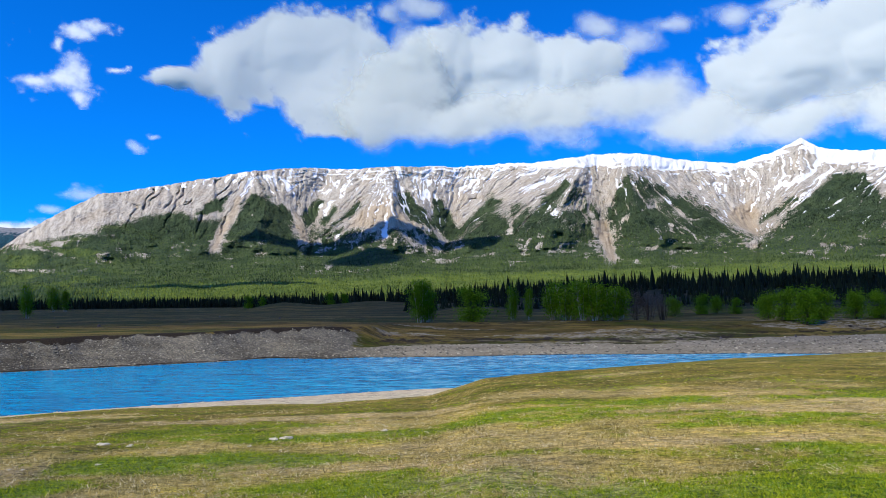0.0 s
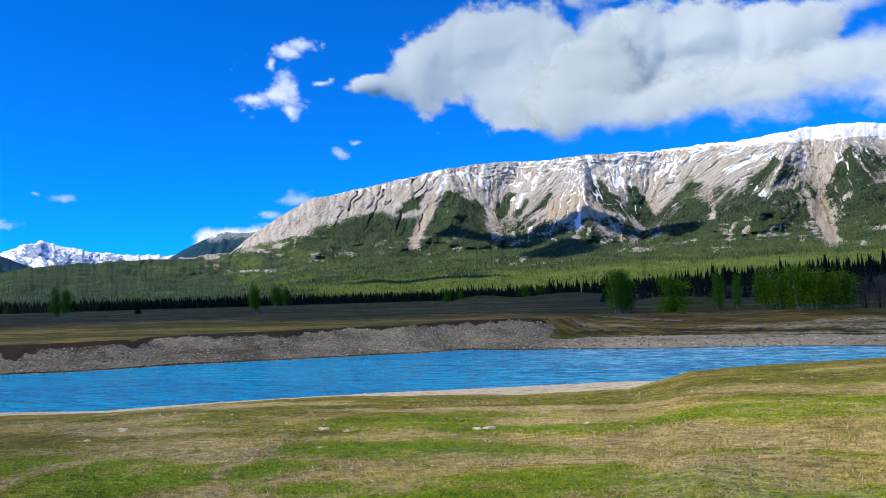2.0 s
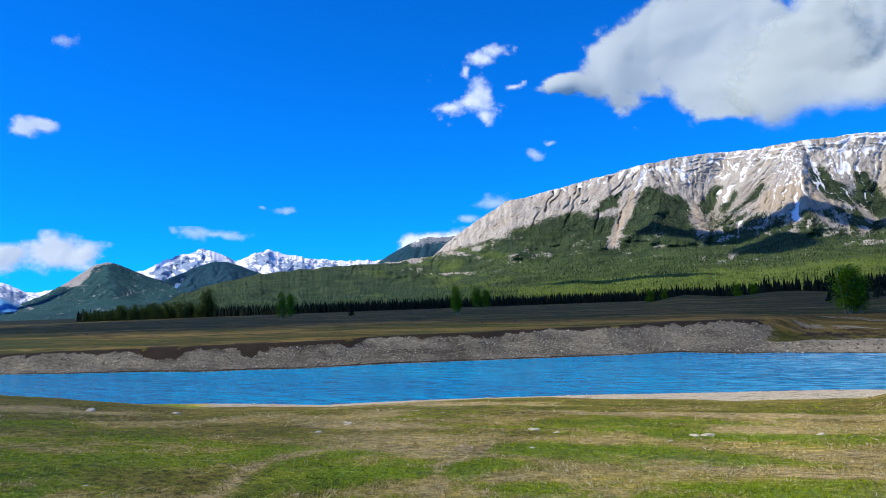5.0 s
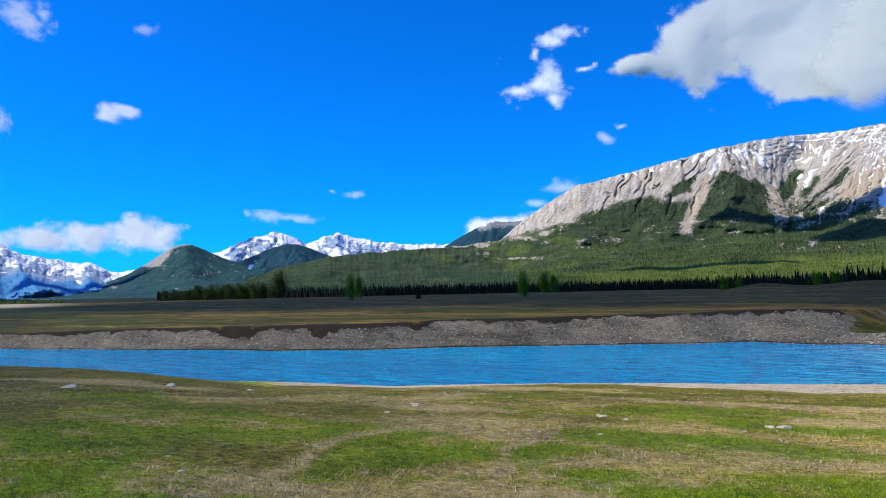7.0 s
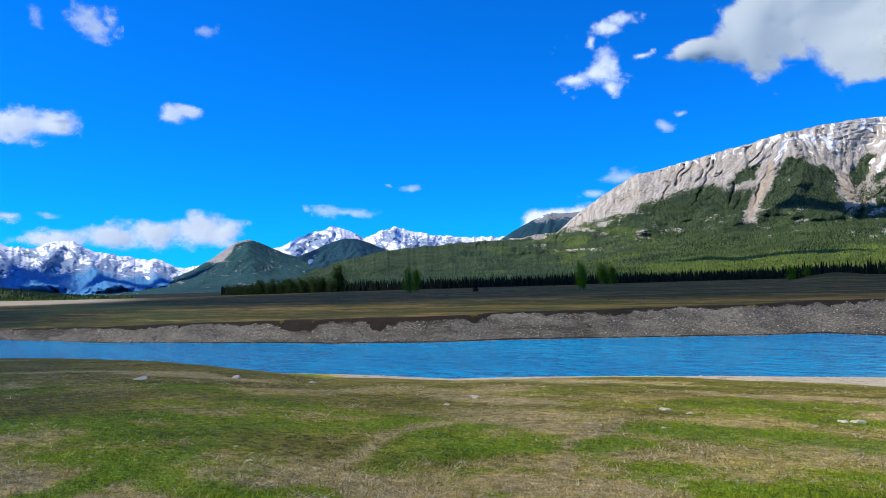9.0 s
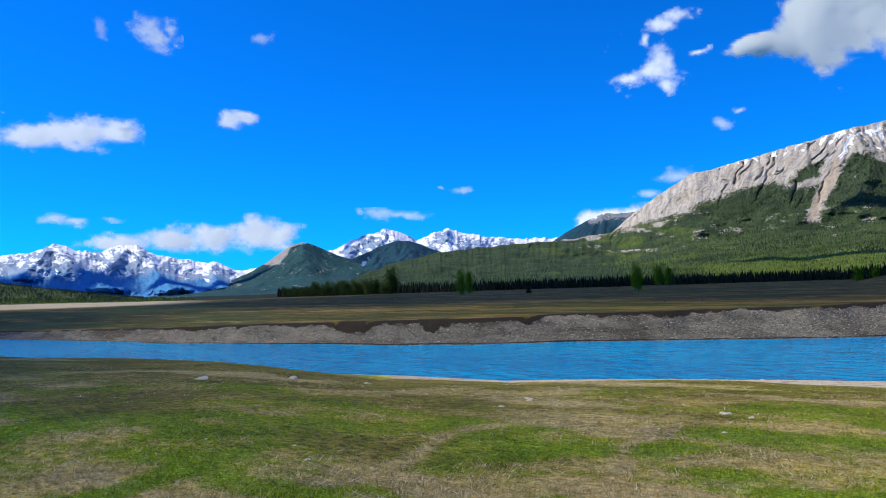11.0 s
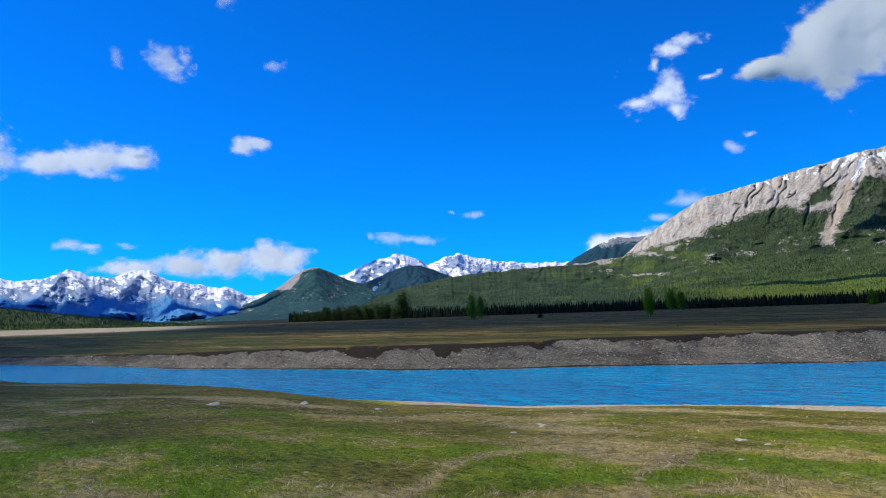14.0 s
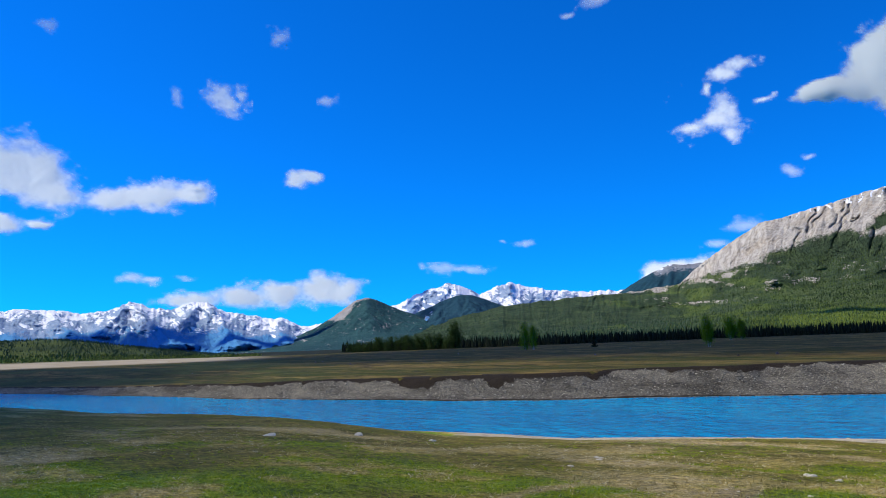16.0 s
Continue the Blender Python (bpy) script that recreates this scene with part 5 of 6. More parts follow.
# clouds out of view, shaped and thinned to shade plain, meadow and slopes
overhead("cumulus_cloud", "broad unseen cloud added to shade the valley plain", (0, 0, 0),
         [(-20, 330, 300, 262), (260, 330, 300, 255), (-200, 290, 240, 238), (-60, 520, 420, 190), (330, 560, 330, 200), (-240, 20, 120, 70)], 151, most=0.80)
overhead("cumulus_cloud", "dense unseen cloud added to shade the left of the near meadow", (0, 0, 0), [(-50, -26, 50, 46), (-72, -60, 50, 40)], 157, most=0.96)
overhead("cumulus_cloud", "unseen cloud added to shade the mountain foot", (-250, 2700, 220),
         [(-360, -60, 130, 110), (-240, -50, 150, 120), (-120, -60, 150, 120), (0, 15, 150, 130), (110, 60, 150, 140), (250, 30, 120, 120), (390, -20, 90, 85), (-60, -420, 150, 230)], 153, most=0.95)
overhead("cumulus_cloud", "small unseen cloud added to shade a strip of forest", (-485, 1493, 43), [(-60, -30, 95, 75), (45, 20, 105, 80), (150, 30, 80, 60)], 155, most=0.92)


# ---------------------------------------------------------------- trees
def part(name, me, parent, label=""):
    ob = new(name, me)
    ob.parent = parent
    if label:
        ob["label"] = label
    return ob


def thing(name, label, category, group=""):
    return tagged(new(name), label, category, group)


def tube(points, radii, sides=6):
    """Points and quads of a tapered, bent stem."""
    pts, quads = [], []
    for (x, y, z), r in zip(points, radii):
        for k in range(sides):
            a = 2 * math.pi * k / sides
            pts.append((x + r * math.cos(a), y + r * math.sin(a), z))
    for i in range(len(points) - 1):
        for k in range(sides):
            a, b = i * sides + k, i * sides + (k + 1) % sides
            quads.append((a, b, b + sides, a + sides))
    return pts, quads


def spruce_meshes(seed, whorls=13, boughs=9):
    """A spruce one metre high: trunk and a crown of drooping, uneven boughs."""
    rng = random.Random(seed)
    pts, quads = tube([(0, 0, -0.02), (0.004, 0, 0.4), (0, 0.003, 0.97)], [0.018, 0.012, 0.002])
    trunk = raw_mesh("trunk", pts, quads, M_BARK)
    v, f = [], []
    width = rng.uniform(0.13, 0.19)
    for w in range(whorls):
        h = 0.08 + 0.90 * (w / whorls) ** 0.95
        reach = width * (1 - h) ** 0.8 + 0.012
        for b in range(boughs if w < whorls - 3 else 5):
            a = rng.uniform(0, 2 * math.pi)
            l = reach * rng.uniform(0.6, 1.2)
            c, s = math.cos(a), math.sin(a)
            wd = l * rng.uniform(0.32, 0.5) + 0.006
            drop = l * rng.uniform(0.25, 0.6)
            k = len(v)
            v += [(0, 0, h + 0.05), (c * l * 0.55 - s * wd, s * l * 0.55 + c * wd, h - drop * 0.5), (c * l, s * l, h - drop), (c * l * 0.55 + s * wd, s * l * 0.55 - c * wd, h - drop * 0.5)]
            f += [(k, k + 1, k + 2, k + 3)]
    k = len(v)
    v += [(-0.012, 0, 0.9), (0.012, 0, 0.9), (0.001, 0.004, 1.0), (0, -0.006, 0.96)]
    f += [(k, k + 1, k + 2, k + 3)]
    return trunk, raw_mesh("crown", v, f, M_SPRUCE, False)


def leafy_meshes(seed, stems=3, leaves=1500, spread=0.30, low=0.15, leaf=0.022, material=None, bark=None, columns=False):
    """A broad-leaved tree one metre high: several stems with limbs, and a crown of small leaves in uneven clumps."""
    rng = random.Random(seed)
    tv, tf, clumps = [], [], []
    for s in range(stems):
        a, d = rng.uniform(0, 6.28), spread * rng.uniform(0.05, 0.55)
        bx, by = 0.35 * d * math.cos(a), 0.35 * d * math.sin(a)
        tx, ty, th = d * math.cos(a), d * math.sin(a), rng.uniform(0.72, 0.98)
        line = [(bx, by, -0.02), ((bx + tx) / 2 + rng.uniform(-.02, .02), (by + ty) / 2, th * 0.5), (tx, ty, th)]
        p, q = tube(line, [0.0075, 0.005, 0.0015], 5)
        k = len(tv)
        tv += p
        tf += [tuple(i + k for i in c) for c in q]
        for b in range(7):
            h = rng.uniform(low, 1.0) * th
            m = h / th
            ox, oy = bx + (tx - bx) * m, by + (ty - by) * m
            ang, out = rng.uniform(0, 6.28), spread * rng.uniform(0.25, 0.75) * (1.1 - 0.75 * m)
            if columns:
                out *= 0.55
            ex, ey, ez = ox + out * math.cos(ang), oy + out * math.sin(ang), h + rng.uniform(0.04, 0.14)
            p, q = tube([(ox, oy, h), ((ox + ex) / 2, (oy + ey) / 2, h + 0.03), (ex, ey, ez)], [0.006, 0.004, 0.001], 4)
            k = len(tv)
            tv += p
            tf += [tuple(i + k for i in c) for c in q]
            clumps.append((ex, ey, min(ez, 0.94), rng.uniform(0.08, 0.16)))
            clumps.append(((ox + ex) / 2, (oy + ey) / 2, h + 0.04, rng.uniform(0.06, 0.13)))
    v, f = [], []
    for i in range(leaves):
        cx, cy, cz, cr = rng.choice(clumps)
        x, y, z = cx + rng.gauss(0, cr * 0.7), cy + rng.gauss(0, cr * 0.7), max(0.04, cz + rng.gauss(0, cr * 0.75))
        t, u = Vector((rng.gauss(0, 1), rng.gauss(0, 1), rng.gauss(0, 0.7))).normalized(), Vector((rng.gauss(0, 1), rng.gauss(0, 1), rng.gauss(0, 1)))
        s = (u - t * u.dot(t)).normalized()
        l = leaf * rng.uniform(0.6, 1.3)
        c, k = Vector((x, y, z)), len(v)
        v += [tuple(c - t * l), tuple(c + s * l * 0.5), tuple(c + t * l), tuple(c - s * l * 0.5)]
        f.append((k, k + 1, k + 2, k + 3))
    return raw_mesh("trunk", tv, tf, bark), raw_mesh("crown", v, f, material, False)


def plant(proto, az, r, height, wide=1.0, turn=0.0):
    x, y = polar(az, r)
    z = float(ground_z(x, y)) - 0.05
    m = Matrix.LocRotScale((float(x), float(y), z), Euler((0, 0, turn)), (height * wide, height * wide, height))
    ob = copy_thing(proto, Matrix.Identity(4))
    ob.matrix_basis = m
    return ob


def tree_kind(name, label, category, group, meshes):
    root = thing(name, label, category, group)
    part("trunk", meshes[0], root)
    part("crown", meshes[1], root)
    return root


rng = random.Random(7)
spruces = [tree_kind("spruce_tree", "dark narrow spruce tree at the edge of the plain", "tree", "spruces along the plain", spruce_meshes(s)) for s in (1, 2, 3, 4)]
for k, s in enumerate(spruces):        # the first of each kind stands in the line as well
    x, y = polar(16.0 + k * 0.6, 575 + 3 * k)
    s.matrix_basis = Matrix.LocRotScale((float(x), float(y), float(ground_z(x, y)) - 0.05), None, (10, 10, 10))
for k in range(110):                   # the thin line across the valley
    az = 13.5 + 35 * k / 110 + rng.uniform(-0.15, 0.15)
    plant(rng.choice(spruces), az, rng.uniform(548, 600), (rng.uniform(5, 9) + 5 * rng.random() ** 4) * (0.75 + 0.5 * max(-0.5, float(vnoise(az * 0.7, 0.5, 19)))), rng.uniform(0.9, 1.4), rng.uniform(0, 6))
for k in range(210):                   # the dark wood's edge on the rise
    az = 14.5 - 50 * (k / 210) ** 1.0 + rng.uniform(-0.2, 0.2)
    low = step(-4, 10, az)
    plant(rng.choice(spruces), az, rng.uniform(285, 345) + 60 * float(low), rng.uniform(4.6, 8.2), rng.uniform(0.9, 1.2), rng.uniform(0, 6))
lone = plant(spruces[1], 37.7, 300, 6.4, 1.5)
tagged(lone, "single dark spruce standing alone on the brown plain", "tree")


def scatter(name, label, material, count, az_range, r_range, heights, seed, test=None, wide=0.2, surface=None, tiers=2, sides=5):
    """Far trees too many to count, joined: each a few stacked, uneven tiers."""
    g = np.random.default_rng(seed)
    az = g.uniform(*az_range, count * 3)
    r = np.sqrt(g.uniform(r_range[0] ** 2, r_range[1] ** 2, count * 3))
    x, y = polar(az, r)
    if surface is None:
        z, ok = ground_z(x, y), np.ones(len(az), bool)
    else:
        z, ok = surface(az, r)
    if test is not None:
        ok &= test(az, r, g)
    pick = np.flatnonzero(ok)[:count]
    x, y, z, n = x[pick], y[pick], z[pick], len(pick)
    h = g.uniform(*heights, n) * (0.75 + 0.5 * g.random(n) ** 2)
    v, f = [], []
    for t in range(tiers):
        lo, hi = (0.05, 0.62) if t == 0 and tiers > 1 else ((0.36, 1.0) if tiers > 1 else (0.0, 1.0))
        ang = g.uniform(0, 6.28, (n, 1)) + np.arange(sides) * 2 * np.pi / sides
        rad = (wide * h * (1.0 if t == 0 else 0.66) * g.uniform(0.75, 1.25, n))[:, None] * g.uniform(0.65, 1.2, (n, sides))
        ring = np.stack([x[:, None] + rad * np.cos(ang), y[:, None] + rad * np.sin(ang), (z + h * lo)[:, None] - 0.06 * h[:, None] * g.random((n, sides))], -1)
        tip = np.stack([x, y, z + h * hi], -1)[:, None, :]
        v.append(np.concatenate([ring, tip], 1).reshape(-1, 3))
        base = (np.arange(n) * (sides + 1) + t * n * (sides + 1))[:, None, None]
        k = np.arange(sides)
        tri = np.stack([k, (k + 1) % sides, np.full(sides, sides)], -1)[None]
        f.append((base + tri).reshape(-1, 3))
    ob = new(name, raw_mesh(name, np.concatenate(v), np.concatenate(f), material, False))
    return tagged(ob, label, "forest", kind="stuff")


def slope_forest(name, label, material, count, heights, wide, seed, want, sides=5):
    """Trees of the mountain's slopes, each an uneven cone standing on the surface where it is wooded."""
    g = np.random.default_rng(seed)
    x, y, z, forest, leafy, el, a = main_grid
    i, j = g.integers(0, x.shape[0] - 1, count * 12), g.integers(0, x.shape[1] - 1, count * 12)
    ok = (forest[i, j] + g.normal(0, 0.14, len(i)) > 0.55) & want(leafy[i, j], el[i, j], g.random(len(i)), a[i, j])
    i, j = i[ok][:count], j[ok][:count]
    n = len(i)
    u, v = g.random(n), g.random(n)
    place = [(q[i, j] * (1 - u) + q[i + 1, j] * u) * (1 - v) + (q[i, j + 1] * (1 - u) + q[i + 1, j + 1] * u) * v for q in (x, y, z)]
    h = g.uniform(*heights, n) * (0.7 + 0.6 * g.random(n) ** 2)
    ang = g.uniform(0, 6.28, (n, 1)) + np.arange(sides) * 2 * np.pi / sides
    rad = (wide * h)[:, None] * g.uniform(0.6, 1.25, (n, sides))
    ring = np.stack([place[0][:, None] + rad * np.cos(ang), place[1][:, None] + rad * np.sin(ang), place[2][:, None] + h[:, None] * g.uniform(-0.05, 0.15, (n, sides))], -1)
    pts = np.concatenate([ring, np.stack([place[0], place[1], place[2] + h], -1)[:, None]], 1).reshape(-1, 3)
    k = np.arange(sides)
    tri = np.stack([k, (k + 1) % sides, np.full(sides, sides)], -1)[None]
    faces = ((np.arange(n) * (sides + 1))[:, None, None] + tri).reshape(-1, 3)
    return tagged(new(name, raw_mesh(name, pts, faces, material, False)), label, "forest", kind="stuff")


slope_forest("mountain_forest", "dense green conifer forest on the mountain's lower slopes", M_SLOPE_TREES, 44000, (3.2, 5.6), 0.24, 5, lambda l, e, q, a: (l < 0.35 + 0.5 * q) & (e < 4.6 + q) & (a < 20 + 14 * q))
slope_forest("valley_slope_forest", "conifer forest on the mountain's long low end, tinted blue-green for haze", M_VALLEY_TREES, 24000, (3.2, 5.6), 0.22, 27, lambda l, e, q, a: (a > 20 + 14 * q) & (e < 5))
slope_forest("foot_aspens", "fresh yellow-green aspen wood along the mountain's foot", M_FOOT_TREES, 24000, (2.4, 4.2), 0.32, 25, lambda l, e, q, a: l > 0.3 + 0.5 * q)
slope_forest("high_conifers", "sparse dark conifers high on the mountain's spurs", M_HIGH_TREES, 22000, (4.0, 6.5), 0.20, 26, lambda l, e, q, a: e > 4.2 + q)
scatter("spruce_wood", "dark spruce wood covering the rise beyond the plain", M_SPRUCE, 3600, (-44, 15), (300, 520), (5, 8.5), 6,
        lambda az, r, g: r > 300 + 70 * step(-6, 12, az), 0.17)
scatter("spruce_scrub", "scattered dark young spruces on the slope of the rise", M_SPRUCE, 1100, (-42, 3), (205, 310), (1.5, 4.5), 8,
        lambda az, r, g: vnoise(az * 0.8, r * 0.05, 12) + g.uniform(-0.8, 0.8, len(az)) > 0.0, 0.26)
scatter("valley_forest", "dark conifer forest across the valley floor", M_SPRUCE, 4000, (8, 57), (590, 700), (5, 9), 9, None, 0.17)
scatter("hill_forest", "green conifers on the low hill down the valley", M_VALLEY_TREES, 12000, (65, 100), (660, 900), (1.3, 2.6), 10,
        lambda az, r, g: vnoise(az * 0.7, r * 0.01, 15) + g.uniform(-0.6, 0.6, len(az)) > -0.45 + 0.9 * step(700, 640, r), 0.2)

scatter("yellow_shrubs", "yellow-green willow scrub at the foot of the low hill", M_FOOT_TREES, 1500, (63, 82), (625, 690), (1.2, 2.6), 11, None, 0.45)
scatter("sage_shrub", "low dark shrubs dotted over the brown plain", M_TWIG, 220, (-36, 70), (98, 520), (0.15, 0.45), 12, None, 0.9)
aspens = [tree_kind("aspen_tree", "young aspen clump in fresh yellow-green leaf with pale stems", "tree", "aspens on the far bank",
                    leafy_meshes(s, 7, 4200, 0.42, 0.14, 0.021, M_ASPEN, M_PALE_BARK, True)) for s in (11, 12, 13)]
bushes = [tree_kind("willow_bush", "rounded bright green willow bush on the far bank", "bush", "willows on the far bank",
                    leafy_meshes(s, 9, 5200, 0.58, 0.06, 0.023, M_ASPEN, M_BARK)) for s in (21, 22)]
bares = [tree_kind("bare_shrub", "leafless grey shrub thicket on the far bank", "shrub", "bare shrubs on the far bank",
                   leafy_meshes(31, 16, 1600, 0.6, 0.1, 0.012, M_TWIG, M_BARK))]
poplars = [tree_kind("poplar_tree", "dark green poplar at the edge of the plain", "tree", "poplars beyond the plain",
                     leafy_meshes(s, 5, 1800, 0.45, 0.08, 0.028, M_HEDGE, M_BARK)) for s in (41, 42, 43)]
STANDS = [(aspens, [(1.8, 120, 6.6, 1.2), (1.1, 122, 6.0, 1.2), (-5.4, 126, 5.6, 0.7), (-6.6, 127, 5.2, 0.6), (-8.5, 124, 6.3, 1.1), (-9.5, 122, 6.0, 1.3), (-10.7, 120, 6.2, 1.3), (-11.6, 119, 5.7, 1.4),
                    (-12.6, 120, 5.4, 1.4), (-13.5, 122, 5.0, 1.3), (29.5, 216, 8.4, 0.75), (42.9, 290, 10.0, 0.8), (42.3, 300, 9.0, 0.8), (28.0, 415, 12.0, 1.0), (29.7, 354, 7.0, 1.0), (27.2, 420, 10.0, 1.0)]),
          (bushes, [(-2.5, 117, 5.3, 1.25), (-17.4, 140, 3.6, 1.1), (-19.2, 160, 4.0, 1.1), (-20.4, 164, 3.6, 1.2), (-21.6, 165, 3.2, 1.2), (-23.6, 127, 4.2, 1.0), (-24.8, 125, 4.8, 1.1), (-26.2, 122, 5.2, 1.15), (-27.4, 128, 4.8, 1.1),
                    (-29.2, 134, 4.4, 1.2), (-30.8, 138, 4.4, 1.2), (-32.5, 140, 4.4, 1.2), (14.7, 350, 5.6, 1.1), (13.8, 345, 4.4, 1.1), (8.8, 325, 5.0, 1.0), (7.6, 330, 4.4, 1.0)]),
          (bares, [(-14.6, 122, 5.0, 1.0), (-15.6, 121, 4.6, 1.1), (-16.6, 123, 4.4, 1.1)])]
for kinds, rows in STANDS:
    for k, (az, r, h, w) in enumerate(rows):
        proto = kinds[k % len(kinds)]
        if k < len(kinds):
            x, y = polar(az, r)
            proto.matrix_basis = Matrix.LocRotScale((float(x), float(y), float(ground_z(x, y)) - 0.05), None, (h * w, h * w, h))
        else:
            plant(proto, az, r, h, w, rng.uniform(0, 6))
for k in range(34):                    # the dark row of poplars at the end of the spruces
    az = 48.0 + 8.4 * k / 33
    h = (17 if k in (1, 2) else rng.uniform(7.5, 10.5)) * (1.15 - 0.4 * (az > 54.5))
    proto = poplars[k % 3]
    if k < 3:
        x, y = polar(az, 560)
        proto.matrix_basis = Matrix.LocRotScale((float(x), float(y), float(ground_z(x, y)) - 0.05), None, (h, h, h))
    else:
        plant(proto, az, rng.uniform(545, 575), h, rng.uniform(0.9, 1.2), rng.uniform(0, 6))


# ---------------------------------------------------------------- stones and grass
def stone_points(g, n, size, flat=0.6):
    """n uneven stones, as points (n, 12, 3) on squashed icosahedra."""
    p = (1 + 5 ** 0.5) / 2
    ico = np.array([(-1, p, 0), (1, p, 0), (-1, -p, 0), (1, -p, 0), (0, -1, p), (0, 1, p), (0, -1, -p), (0, 1, -p), (p, 0, -1), (p, 0, 1), (-p, 0, -1), (-p, 0, 1)], float)
    ico /= np.linalg.norm(ico[0])
    pts = ico[None] * g.uniform(0.7, 1.25, (n, 12, 1)) * np.stack([g.uniform(0.8, 1.5, n), g.uniform(0.7, 1.1, n), g.uniform(0.45, 0.9, n) * flat / 0.6], -1)[:, None]
    a = g.uniform(0, 6.28, n)
    c, s = np.cos(a)[:, None], np.sin(a)[:, None]
    return np.stack([pts[..., 0] * c - pts[..., 1] * s, pts[..., 0] * s + pts[..., 1] * c, pts[..., 2]], -1) * np.asarray(size).reshape(-1, 1, 1)


ICO = np.array([(0, 11, 5), (0, 5, 1), (0, 1, 7), (0, 7, 10), (0, 10, 11), (1, 5, 9), (5, 11, 4), (11, 10, 2), (10, 7, 6), (7, 1, 8), (3, 9, 4), (3, 4, 2), (3, 2, 6), (3, 6, 8), (3, 8, 9), (4, 9, 5), (2, 4, 11), (6, 2, 10), (8, 6, 7), (9, 8, 1)])


def gravel(name, label, count, az_range, r_range, size, seed, limit=0.6, material=None):
    g = np.random.default_rng(seed)
    az = g.uniform(*az_range, count * 6)
    r = g.uniform(*r_range, count * 6)
    z, marks = ground_parts(az, r)
    ok = np.flatnonzero((marks["gravel"] > limit) & (z > WATER - 0.05) & (marks["soil_and_shade"] < 0.5))[:count]
    x, y = polar(az[ok], r[ok])
    n = len(ok)
    d = size * (0.5 + 1.6 * g.random(n) ** 3)
    pts = stone_points(g, n, d) + np.stack([x, y, z[ok] + 0.15 * d], -1)[:, None]
    faces = (np.arange(n)[:, None, None] * 12 + ICO[None]).reshape(-1, 3)
    return tagged(new(name, raw_mesh(name, pts.reshape(-1, 3), faces, material or M_STONE, False)), label, "stones", kind="stuff")


gravel("bank_cobbles", "grey rounded cobbles heaped on the far river bank", 15000, (3, 62), (76, 108), 0.052, 3)
gravel("shore_cobbles", "grey cobbles along the low far shore", 2000, (60, 82), (94, 182), 0.075, 8)
gravel("bar_gravel", "grey gravel of the low river bar", 3000, (-36, 8), (78, 125), 0.09, 4)
gravel("beach_gravel", "pale pebbles along the near shore", 3600, (-4, 46), (38, 50), 0.028, 5, 0.45, M_PALE_STONE)

# azimuth, degrees below the horizon, apparent width
STONES = [(12.9, 10.16, 30), (4.6, 9.81, 22), (24.6, 9.72, 26), (41.0, 9.19, 18), (38.7, 8.77, 22), (56.4, 12.34, 17), (57.2, 11.24, 9), (63.1, 6.08, 32), (56.4, 6.40, 22), (50.8, 7.15, 24), (38.7, 8.65, 16), (29.5, 10.85, 9), (22.9, 9.94, 18), (24.9, 10.99, 15), (11.9, 10.12, 32), (69.0, 6.91, 7), (40.1, 7.59, 8), (31.3, 8.23, 7), (-22.7, 10.58, 12), (-15.6, 10.17, 10), (30.3, 10.74, 9), (14.7, 10.51, 12), (63.4, 10.28, 10), (56.4, 6.48, 16)]
for k, (az, down, size) in enumerate(STONES):
    rr = np.linspace(4, 45, 800)
    drop = np.degrees(np.arctan2(1.6 - ground_parts(np.full(800, az), rr)[0], rr))
    r = float(rr[np.argmin(np.abs(drop - down))])
    size = size * r / 1298 * 0.36
    x, y = polar(az, r)
    g = np.random.default_rng(200 + k)
    pts = stone_points(g, 1, [size], 0.2)[0]
    me = raw_mesh("stone", pts, ICO, M_PALE_STONE, False)
    bm = bmesh.new()
    bm.from_mesh(me)
    bmesh.ops.subdivide_edges(bm, edges=bm.edges[:], cuts=2, use_grid_fill=True, smooth=0.6)
    for q in bm.verts:
        q.co += Vector((noise.noise(q.co * 9 / size * 0.2), noise.noise(q.co * 9 / size * 0.2 + Vector((7, 0, 0))), 0)) * size * 0.12
    bm.to_mesh(me)
    bm.free()
    ob = new("stone", me)
    ob.location = (float(x), float(y), float(ground_z(x, y)) + 0.02 * size)
    tagged(ob, "pale limestone rock lying in the short grass", "stone", "stones in the meadow")


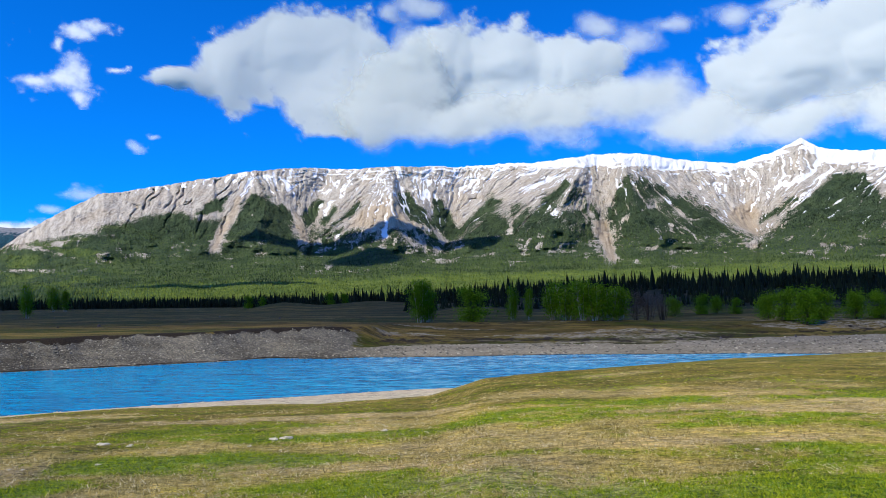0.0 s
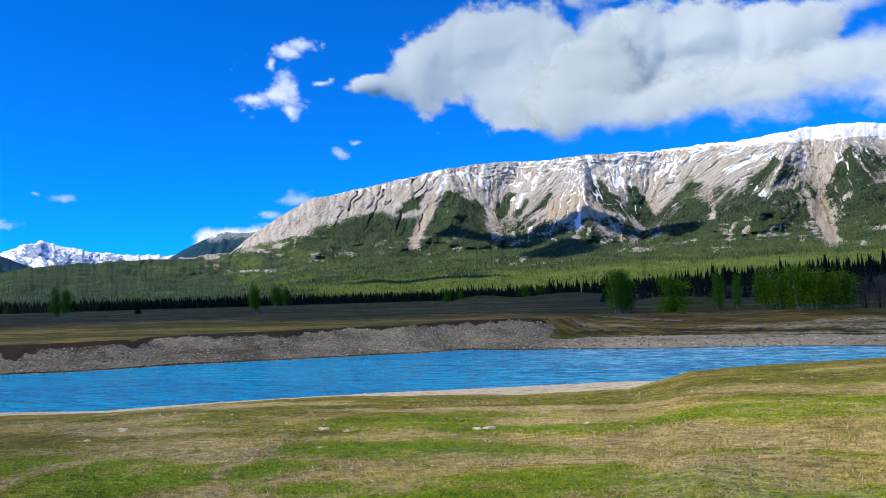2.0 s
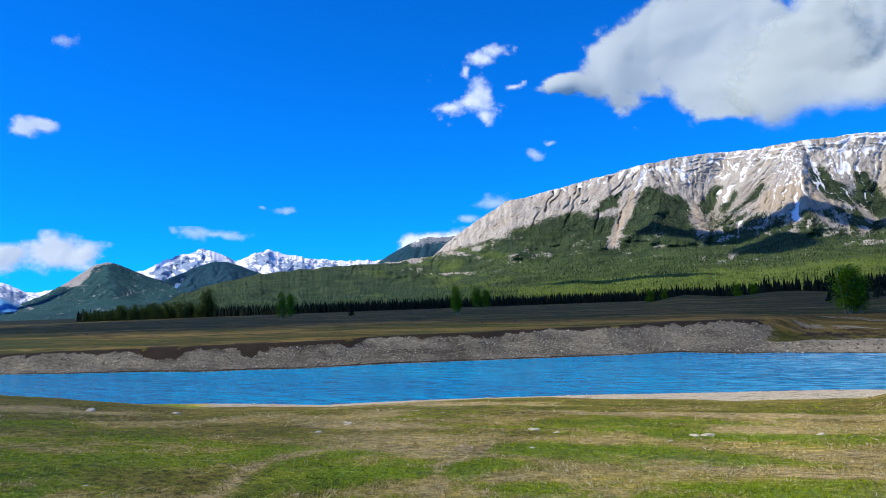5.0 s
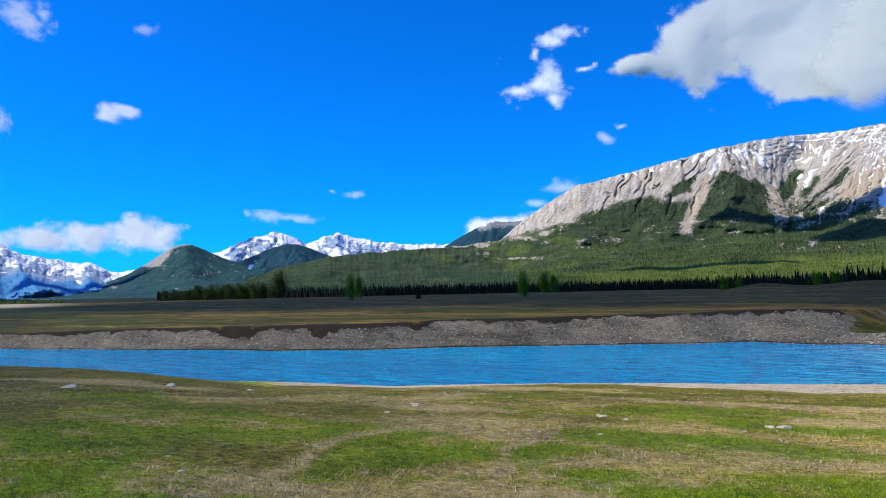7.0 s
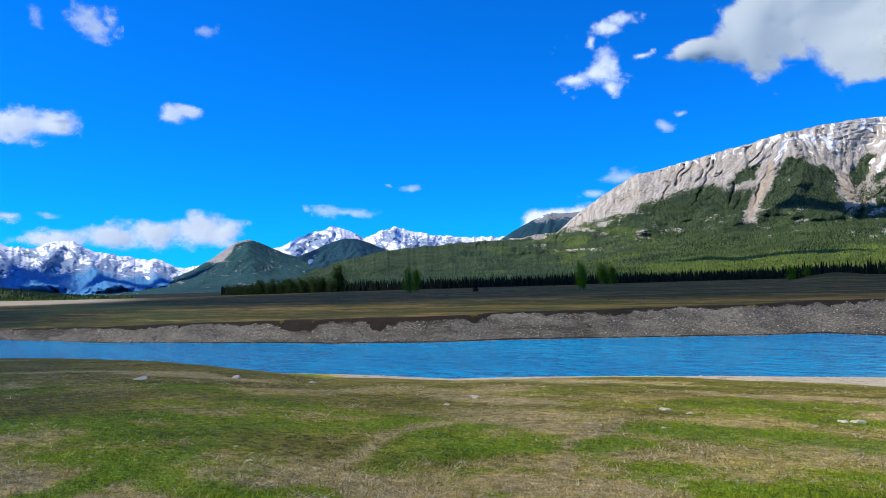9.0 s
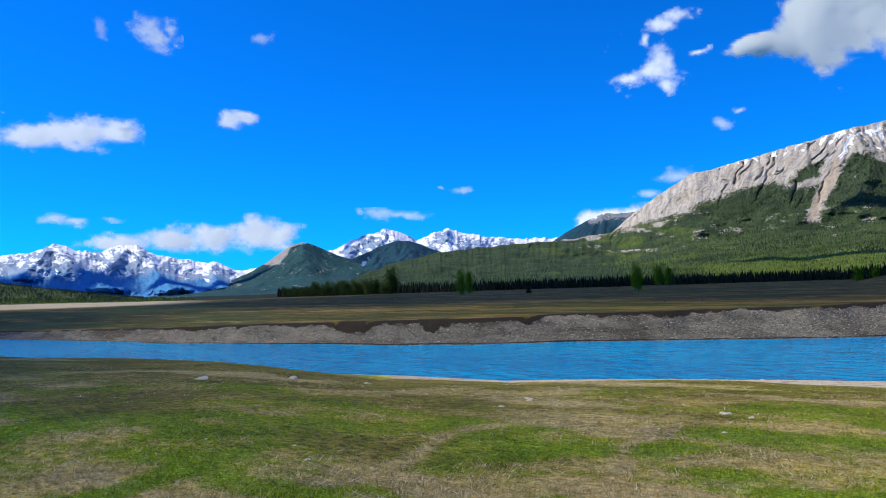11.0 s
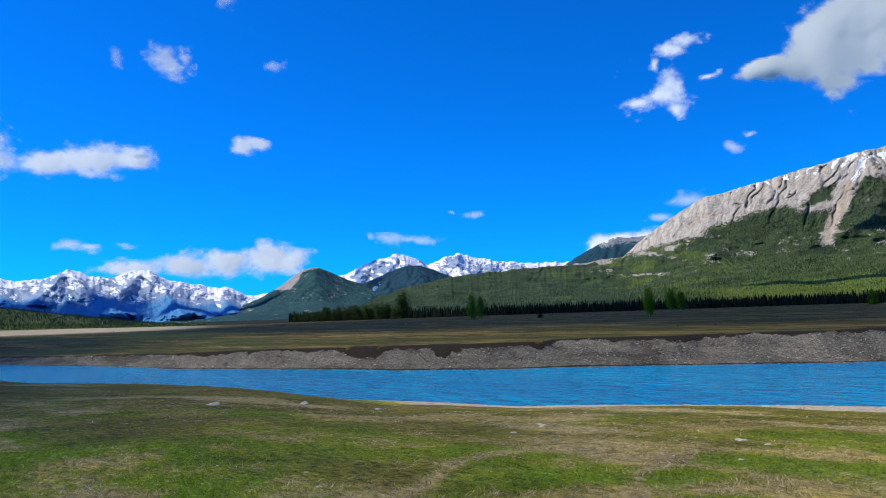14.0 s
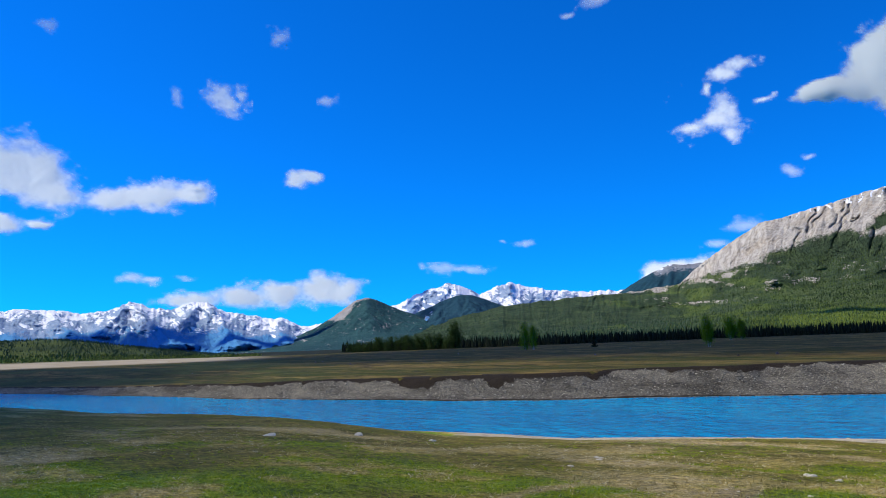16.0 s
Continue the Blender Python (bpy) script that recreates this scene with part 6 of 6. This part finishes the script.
def blades(name, label, material, count, az_range, r_range, height, seed, want, per=6, lay=(0.3, 1.8)):
    """Tufts of grass: each blade a leaning, tapering strip."""
    g = np.random.default_rng(seed)
    az = g.uniform(*az_range, count * 3)
    r = r_range[0] + (r_range[1] - r_range[0]) * g.random(count * 3) ** 1.7
    x, y = polar(az, r)
    z, marks = ground_parts(az, r)
    ok = np.flatnonzero(want(2 * (marks["lush"] - 0.5), marks, g.random(len(az))) & (marks["gravel"] < 0.3))[:count]
    n = len(ok)
    bx = np.repeat(x[ok], per) + g.normal(0, 0.03, n * per)
    by = np.repeat(y[ok], per) + g.normal(0, 0.03, n * per)
    bz = np.repeat(z[ok], per) - 0.01
    h = height * g.uniform(0.5, 1.3, n * per) * np.repeat(0.6 + 0.8 * g.random(n) ** 2, per)
    a, lean = g.uniform(0, 6.28, n * per), g.uniform(*lay, n * per) * h
    w = g.uniform(0.004, 0.009, n * per) * np.clip(np.repeat(r[ok], per) / 9, 1, 2.2)
    cx, cy = np.cos(a), np.sin(a)
    p0 = np.stack([bx - cy * w, by + cx * w, bz], -1)
    p1 = np.stack([bx + cy * w, by - cx * w, bz], -1)
    p3 = np.stack([bx + cx * lean, by + cy * lean, bz + h], -1)
    pts = np.stack([p0, p1, p3], 1).reshape(-1, 3)
    faces = np.arange(n * per * 3).reshape(-1, 3)
    return tagged(new(name, raw_mesh(name, pts, faces, material, False)), label, "grass", kind="stuff")


blades("green_grass", "short fresh green grass in patches of the meadow", M_GRASS, 52000, (-38, 86), (6, 32), 0.031, 61, lambda l, m, q: (l + 0.5 * (q - 0.5) > 0.05) & (m["worn"] < 0.3 + 0.5 * q) & (m["dull"] < q))
blades("dry_grass", "dry straw-coloured grass among the green", M_STRAW, 52000, (-38, 86), (6, 36), 0.026, 63, lambda l, m, q: (l + 0.8 * (q - 0.5) < 0.12) & (m["dull"] < 1.3 * q))
blades("matted_straw", "pale dead grass lying matted on the meadow", M_PALE_STRAW, 17000, (-38, 86), (5.5, 26), 0.026, 64, lambda l, m, q: (l + 0.9 * (q - 0.5) < 0.25) & (m["dull"] < 1.2 * q), 4, (2.5, 6.0))
blades("tall_straw", "sparse tall dry stalks standing out of the meadow", M_STRAW, 1500, (-38, 86), (5.5, 13), 0.085, 65, lambda l, m, q: l + 0.9 * (q - 0.5) < 0.0, 4)
